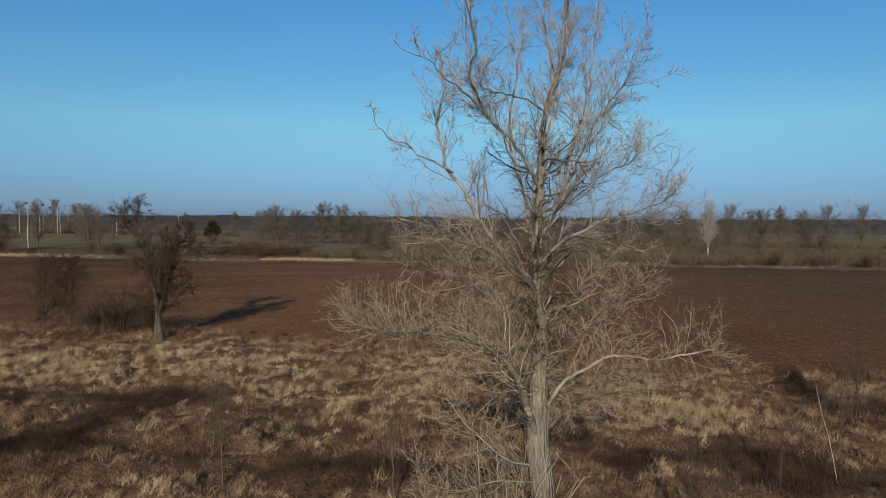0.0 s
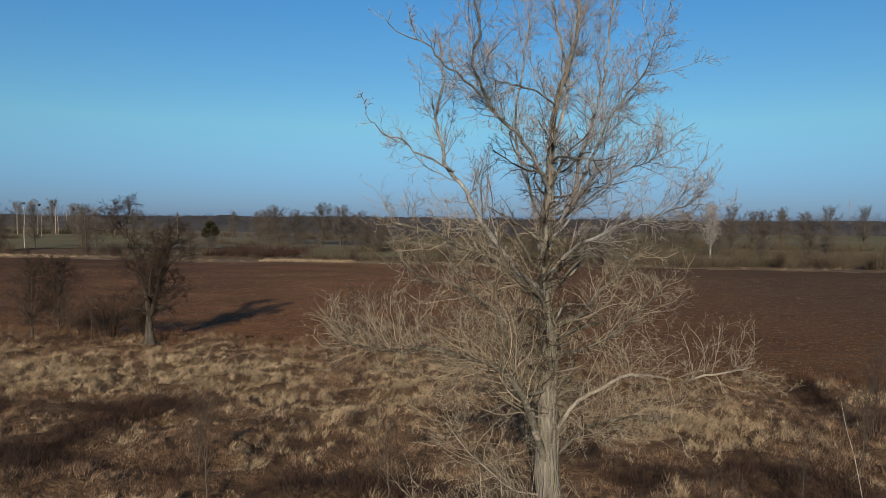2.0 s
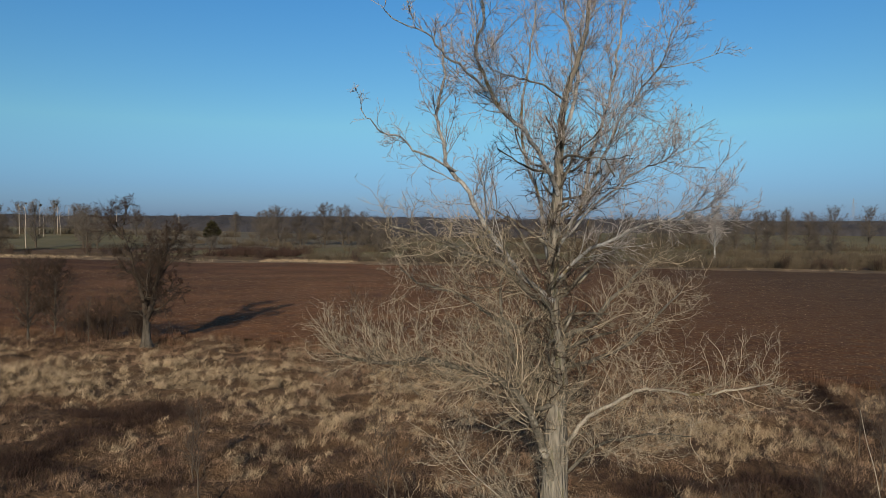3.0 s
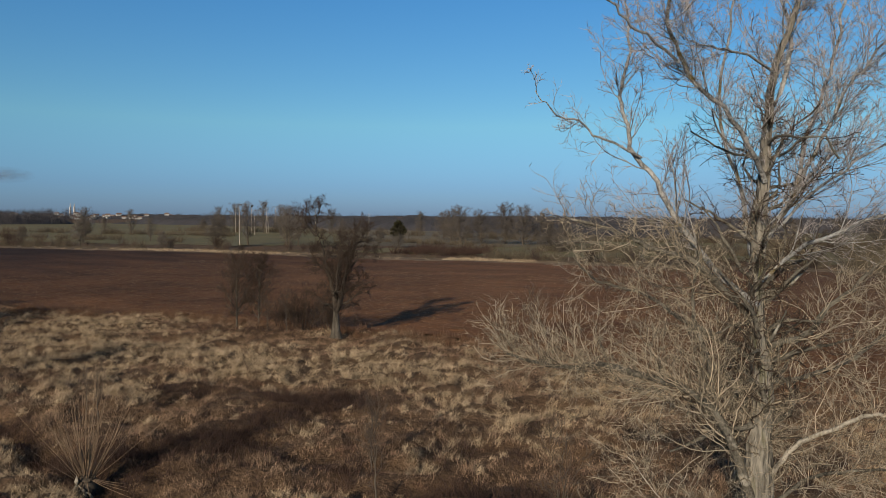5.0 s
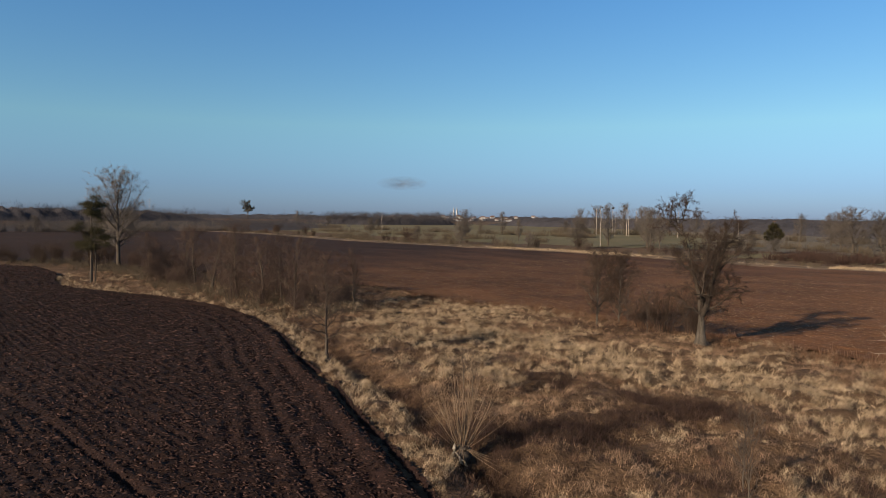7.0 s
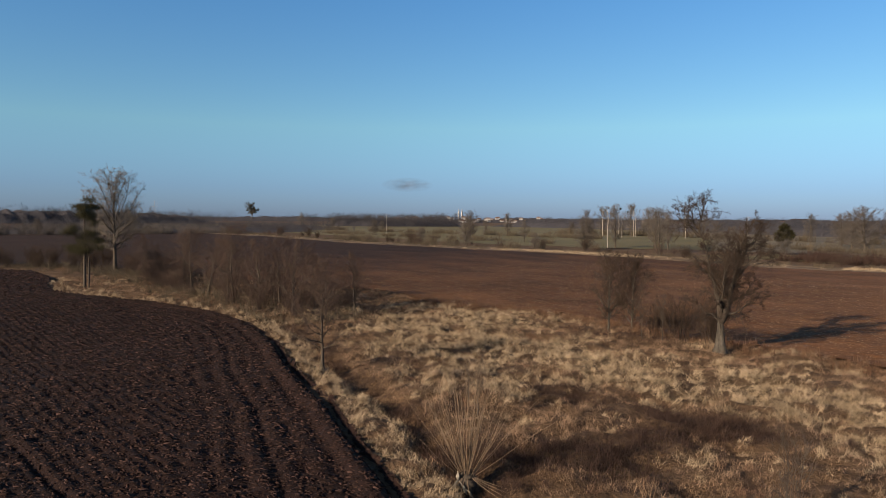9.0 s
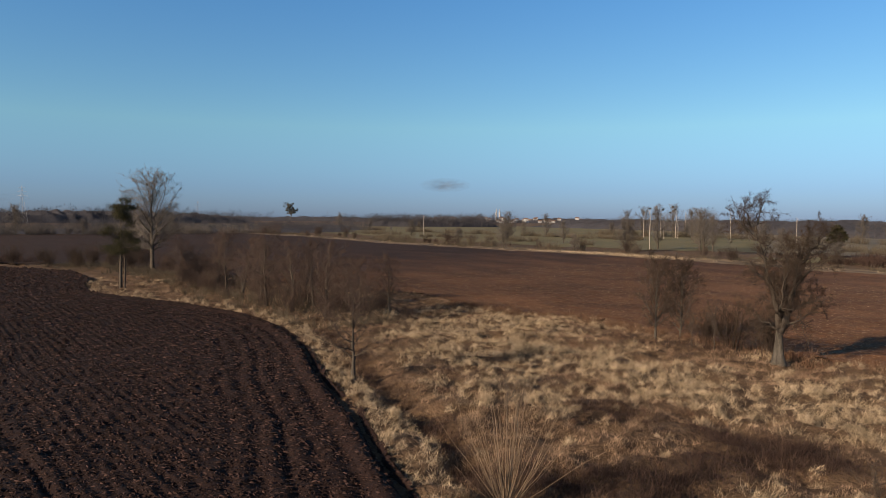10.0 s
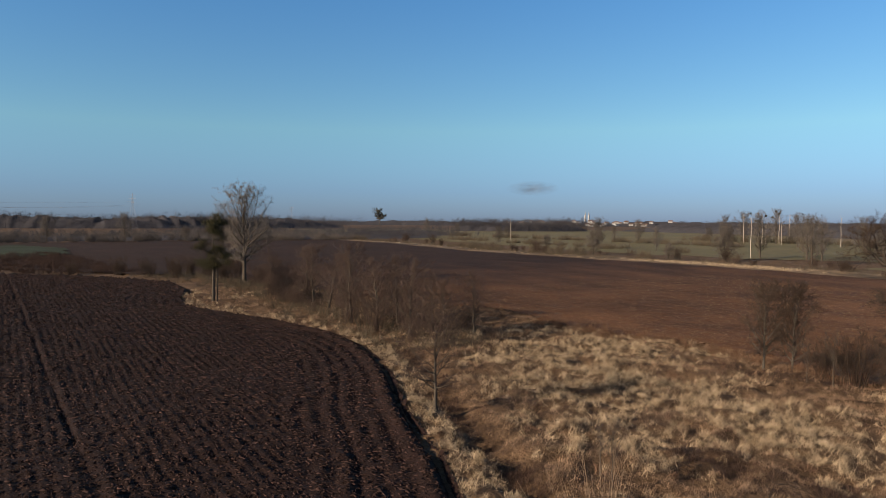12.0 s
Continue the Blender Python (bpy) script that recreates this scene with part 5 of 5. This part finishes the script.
# ---- clods, straw and grass ----
def lumps(name, rng, x, y, z, size, material, label, shape=(1.2, 0.8, 0.7), turn=0.0):
    """Uneven four-sided lumps and slivers in one mesh."""
    n = len(x)
    o = np.array([(1, 0.1, 0.1), (-0.9, 0.6, 0), (-0.7, -0.7, 0), (-0.1, 0, 1)], float)
    V = o[None] * rng.uniform(0.5, 1.3, (n, 4, 1)) * size[:, None, None] * np.array(shape)
    V += rng.normal(size=V.shape) * size[:, None, None] * 0.25
    a = turn + rng.normal(size=n) * 0.45 + np.pi * rng.integers(0, 2, n)
    c, s = np.cos(a)[:, None], np.sin(a)[:, None]
    X, Y = V[..., 0] * c - V[..., 1] * s, V[..., 0] * s + V[..., 1] * c
    V = np.stack([X + x[:, None], Y + y[:, None], V[..., 2] + z[:, None]], -1).reshape(-1, 3)
    f = np.array([(0, 1, 3), (1, 2, 3), (2, 0, 3)])
    F = (np.arange(n)[:, None, None] * 4 + f[None]).reshape(-1, 3)
    return put_mesh(name, mesh_np(name, V, F), material, None, label, "clods", "stuff")


crng = np.random.default_rng(151)
cx = -14 - 140 * crng.random(110000) ** 2.0
cy = crng.uniform(6, 39.5, 110000)
ok = inside(cx, cy, NEAR_FIELD) & (off_line(cx, cy, EDGE) > 0.08)
cx, cy = cx[ok], cy[ok]
lumps("soil_clods", crng, cx, cy, plough_z(cx, cy) + 0.02, crng.uniform(0.02, 0.065, len(cx)) * (1 + (-14 - cx) / 80), M_CLOD, "loose dark brown clods turned up by the plough", (2.2, 0.75, 0.85), 0.15)


def blades(name, rng, x, y, height, lean, bend, width, material, label, category="grass", lift=0.0):
    """Dry grass: a thin tapering blade at each place, leaning to lean (radians) by bend."""
    n = len(x)
    z = ground_z(x, y) - 0.03 + lift
    f = rng.uniform(0, 2 * np.pi, n)
    w = np.stack([np.cos(f), np.sin(f), np.zeros(n)], 1) * (width / 2)[:, None]
    p = np.stack([x, y, z], 1)
    tip = p + np.stack([np.cos(lean) * np.sin(bend), np.sin(lean) * np.sin(bend), np.cos(bend)], 1) * height[:, None]
    V = np.stack([p - w, p + w, tip], 1).reshape(-1, 3)
    return put_mesh(name, mesh_np(name, V, np.arange(n * 3).reshape(n, 3)), material, None, label, category, "stuff")


def meadow(x, y):
    return ~inside(x, y, NEAR_FIELD) & ~inside(x, y, BIG_FIELD)


def pale_share(x, y):
    """Where the pale reed stands rather than the brown grass."""
    s = np.zeros(np.shape(x))
    for cx0, cy0, rx, ry, k in ((-24, 47, 15, 7, 1.0), (-52, 53, 9, 9, 1.1), (-40, 47, 10, 8, 0.9), (-30, 40, 8, 6, 0.7), (-62, 48, 6, 5, 0.8), (12, 38, 8, 4, 0.6), (24, 44, 8, 3, 0.6), (-12, 25, 6, 2.5, 0.5), (-10, 38.5, 7, 4.5, 0.72), (-6, 46, 8, 6, 0.55)):
        s = np.maximum(s, k * np.exp(-((x - cx0) / rx) ** 2 - ((y - cy0) / ry) ** 2))
    head = np.exp(-((off_line(x, y, EDGE) - 0.9) / 1.3) ** 2)
    return np.maximum(s, head) + 0.75 * (lattice(x, y, 4.0, 61) - 0.5) + 0.65 * (lattice(x, y, 1.3, 62) - 0.5)


def dark_share(x, y):
    """Where dark bramble and dogwood take over, some of it in place of cast shadows and ditch shade."""
    s = np.zeros(np.shape(x))
    # narrow ellipses near x -18 and 21 stand in for long cast shadows
    for cx0, cy0, rx, ry, k in ((-18.5, 31, 4.5, 3.5, 0.72), (-21, 28.5, 4, 2.5, 0.66), (-25, 38, 7, 2.2, 0.5), (-12, 33.5, 6, 1.6, 0.5), (17, 28, 7, 3.2, 0.66), (12.3, 30.8, 5.0, 3.3, 0.85), (25, 34, 6, 4, 0.6), (-14, 22.5, 6, 2, 0.55), (-19, 39, 6, 3, 0.6), (-6, 28.5, 6, 2.2, 0.9), (9.6, 30.4, 4.6, 2.2, 0.95), (21, 43, 1.6, 4, 0.8), (-19.3, 31, 2.4, 2.8, 0.95), (-18.3, 35, 2.2, 3.0, 0.92), (-17.2, 39.3, 2.0, 2.8, 0.82), (-38, 59, 12, 1.5, 0.5), (-58, 47.5, 4, 2, 0.7), (24, 38, 4, 4, 0.5)):
        s = np.maximum(s, k * np.exp(-((x - cx0) / rx) ** 2 - ((y - cy0) / ry) ** 2))
    ditch = 0.74 * np.exp(-((off_line(x, y, EDGE) - 3.2) / 0.8) ** 2) * (x > -60)
    return np.maximum(s, ditch) + 0.6 * (lattice(x, y, 3.0, 63) - 0.5)


grng = np.random.default_rng(161)
N = 37000
tx, ty = grng.uniform(-112, 46, N), grng.uniform(14, 68, N)
ok = meadow(tx, ty) & ((tx > -66) | (grng.random(N) < 0.6)) & ((tx < -60) | (ty > 13 - 0.2 * tx))
tx, ty = tx[ok], ty[ok]
dark = dark_share(tx, ty) + grng.uniform(-0.2, 0.2, len(tx)) > 0.43
dark |= grng.random(len(tx)) < 0.06
pale = (pale_share(tx, ty) + grng.uniform(-0.3, 0.3, len(tx)) > 0.40) & ~dark
brown = ~pale & ~dark


def tussocks(name, sel, per, h0, h1, width, bend0, bend1, spread, material, label, loose, mound):
    """Clumps of lodged blades: each clump is a low mound combed to its own side."""
    m = int(sel.sum())
    wide = np.repeat(grng.uniform(0.6, 1.25, m) * spread, per)
    n = m * per
    a, k = grng.uniform(0, 2 * np.pi, n), np.sqrt(grng.random(n))
    cx0, cy0 = np.repeat(tx[sel], per), np.repeat(ty[sel], per)
    x, y = cx0 + np.cos(a) * k * wide, cy0 + np.sin(a) * k * wide
    big = np.repeat((0.45 + 1.1 * lattice(tx[sel], ty[sel], 1.7, 71)), per)
    tall = np.repeat(grng.uniform(h0, h1, m), per) * big * grng.uniform(0.55, 1.1, n)
    way = np.repeat(0.3 + 2.6 * (lattice(tx[sel], ty[sel], 3.0, 72) - 0.5) + grng.normal(size=m) * 1.2, per)
    lean = way + grng.normal(size=n) * loose + (grng.random(n) < 0.25) * grng.uniform(-3, 3, n)
    bend = np.radians(grng.uniform(bend0, bend1, n))
    lift = mound * big * (1 - k * k) * grng.uniform(0.3, 1.0, n)
    keep = meadow(x, y)
    blades(name, grng, x[keep], y[keep], tall[keep], lean[keep], bend[keep], grng.uniform(0.6, 1.3, n)[keep] * width, material, label, lift=lift[keep])


tussocks("reed_grass", pale & (grng.random(len(tx)) < 0.88), 74, 0.26, 0.54, 0.018, 20, 95, 0.28, M_PALE, "pale tan dry reed grass in tussocks combed by wind", 0.95, 0.34)
tussocks("meadow_grass", brown, 56, 0.20, 0.42, 0.017, 15, 98, 0.33, M_BROWN, "reddish brown dry meadow grass and dead stalks", 1.0, 0.24)
tussocks("bramble", dark, 60, 0.25, 0.55, 0.016, 10, 100, 0.45, M_DARKBRUSH, "dark brown bramble and dead weeds, partly standing in for shadows", 1.2, 0.3)
rim = [(x, y) for x, y in zip(grng.uniform(-66, 30, 4600), grng.uniform(44, 70, 4600)) if abs(y - np.interp(x, [-62, -50, -34, -19, -11, 0, 15, 28], [61.5, 64.5, 61.5, 60.5, 58, 53.5, 48.7, 46.5])) < 1.3]
thicket("red_dogwood", grng, rim, 1.5, 12, 0.012, M_REDBRUSH, "reddish brown weeds along the edge of the field", 0.6)

sx, sy = grng.uniform(-95, 90, 42000), 42 + 90 * grng.random(42000) ** 1.3
ok = inside(sx, sy, BIG_FIELD)
sx, sy = sx[ok], sy[ok]
lumps("straw_flecks", grng, sx, sy, tilled_z(sx, sy) + 0.02, grng.uniform(0.012, 0.035, len(sx)) * (0.6 + sy / 90), M_STRAW, "pale straw and stubble scattered over tilled soil", (2.0, 0.9, 0.7), 0.1)


# canes on the dark bramble mounds and stand-in shadow streaks, a leaning dead stem and a bare bush in the meadow
canes = [(x, y) for x, y in zip(grng.uniform(-26, 30, 5000), grng.uniform(24, 50, 5000)) if dark_share(x, y) > 0.55 and meadow(x, y)]
thicket("bramble_canes", grng, canes, 0.95, 11, 0.008, M_DARKBRUSH, "dark purplish bramble canes and dead weeds, partly standing in for shadows", 1.1)
root = thing("dead_sapling", 14.8, 28.0, gz(14.8, 28.0) - 0.05, "pale leaning dead sapling standing in dry grass", "tree")
P, R = line_through([(0, 0, 0), (-0.2, 0.02, 1.0), (-0.42, 0.0, 1.9), (-0.7, 0.0, 2.8), (-0.95, 0.0, 3.9)], 14, 0.017, 0.007)
put_mesh("stem", smooth(mesh_np("stem", *tubes([(P, R, 6)]))), M_WHITELIMB, root)
scrub("bare_bush", np.random.default_rng(171), 16, 3.4, 1.5, (20.2, 36.6), "bare brown bush with thin stems in the meadow", M_SAPTWIG, 0.007)

foot = scrub("willow_bush", np.random.default_rng(173), 20, 4.8, 2.6, (0.6, 18.0), "tan and grey suckers growing at the willow's foot", M_LOWTWIG, 0.005, 8, 5)
again(foot, 1.6, 20.8, 0.85, 250)
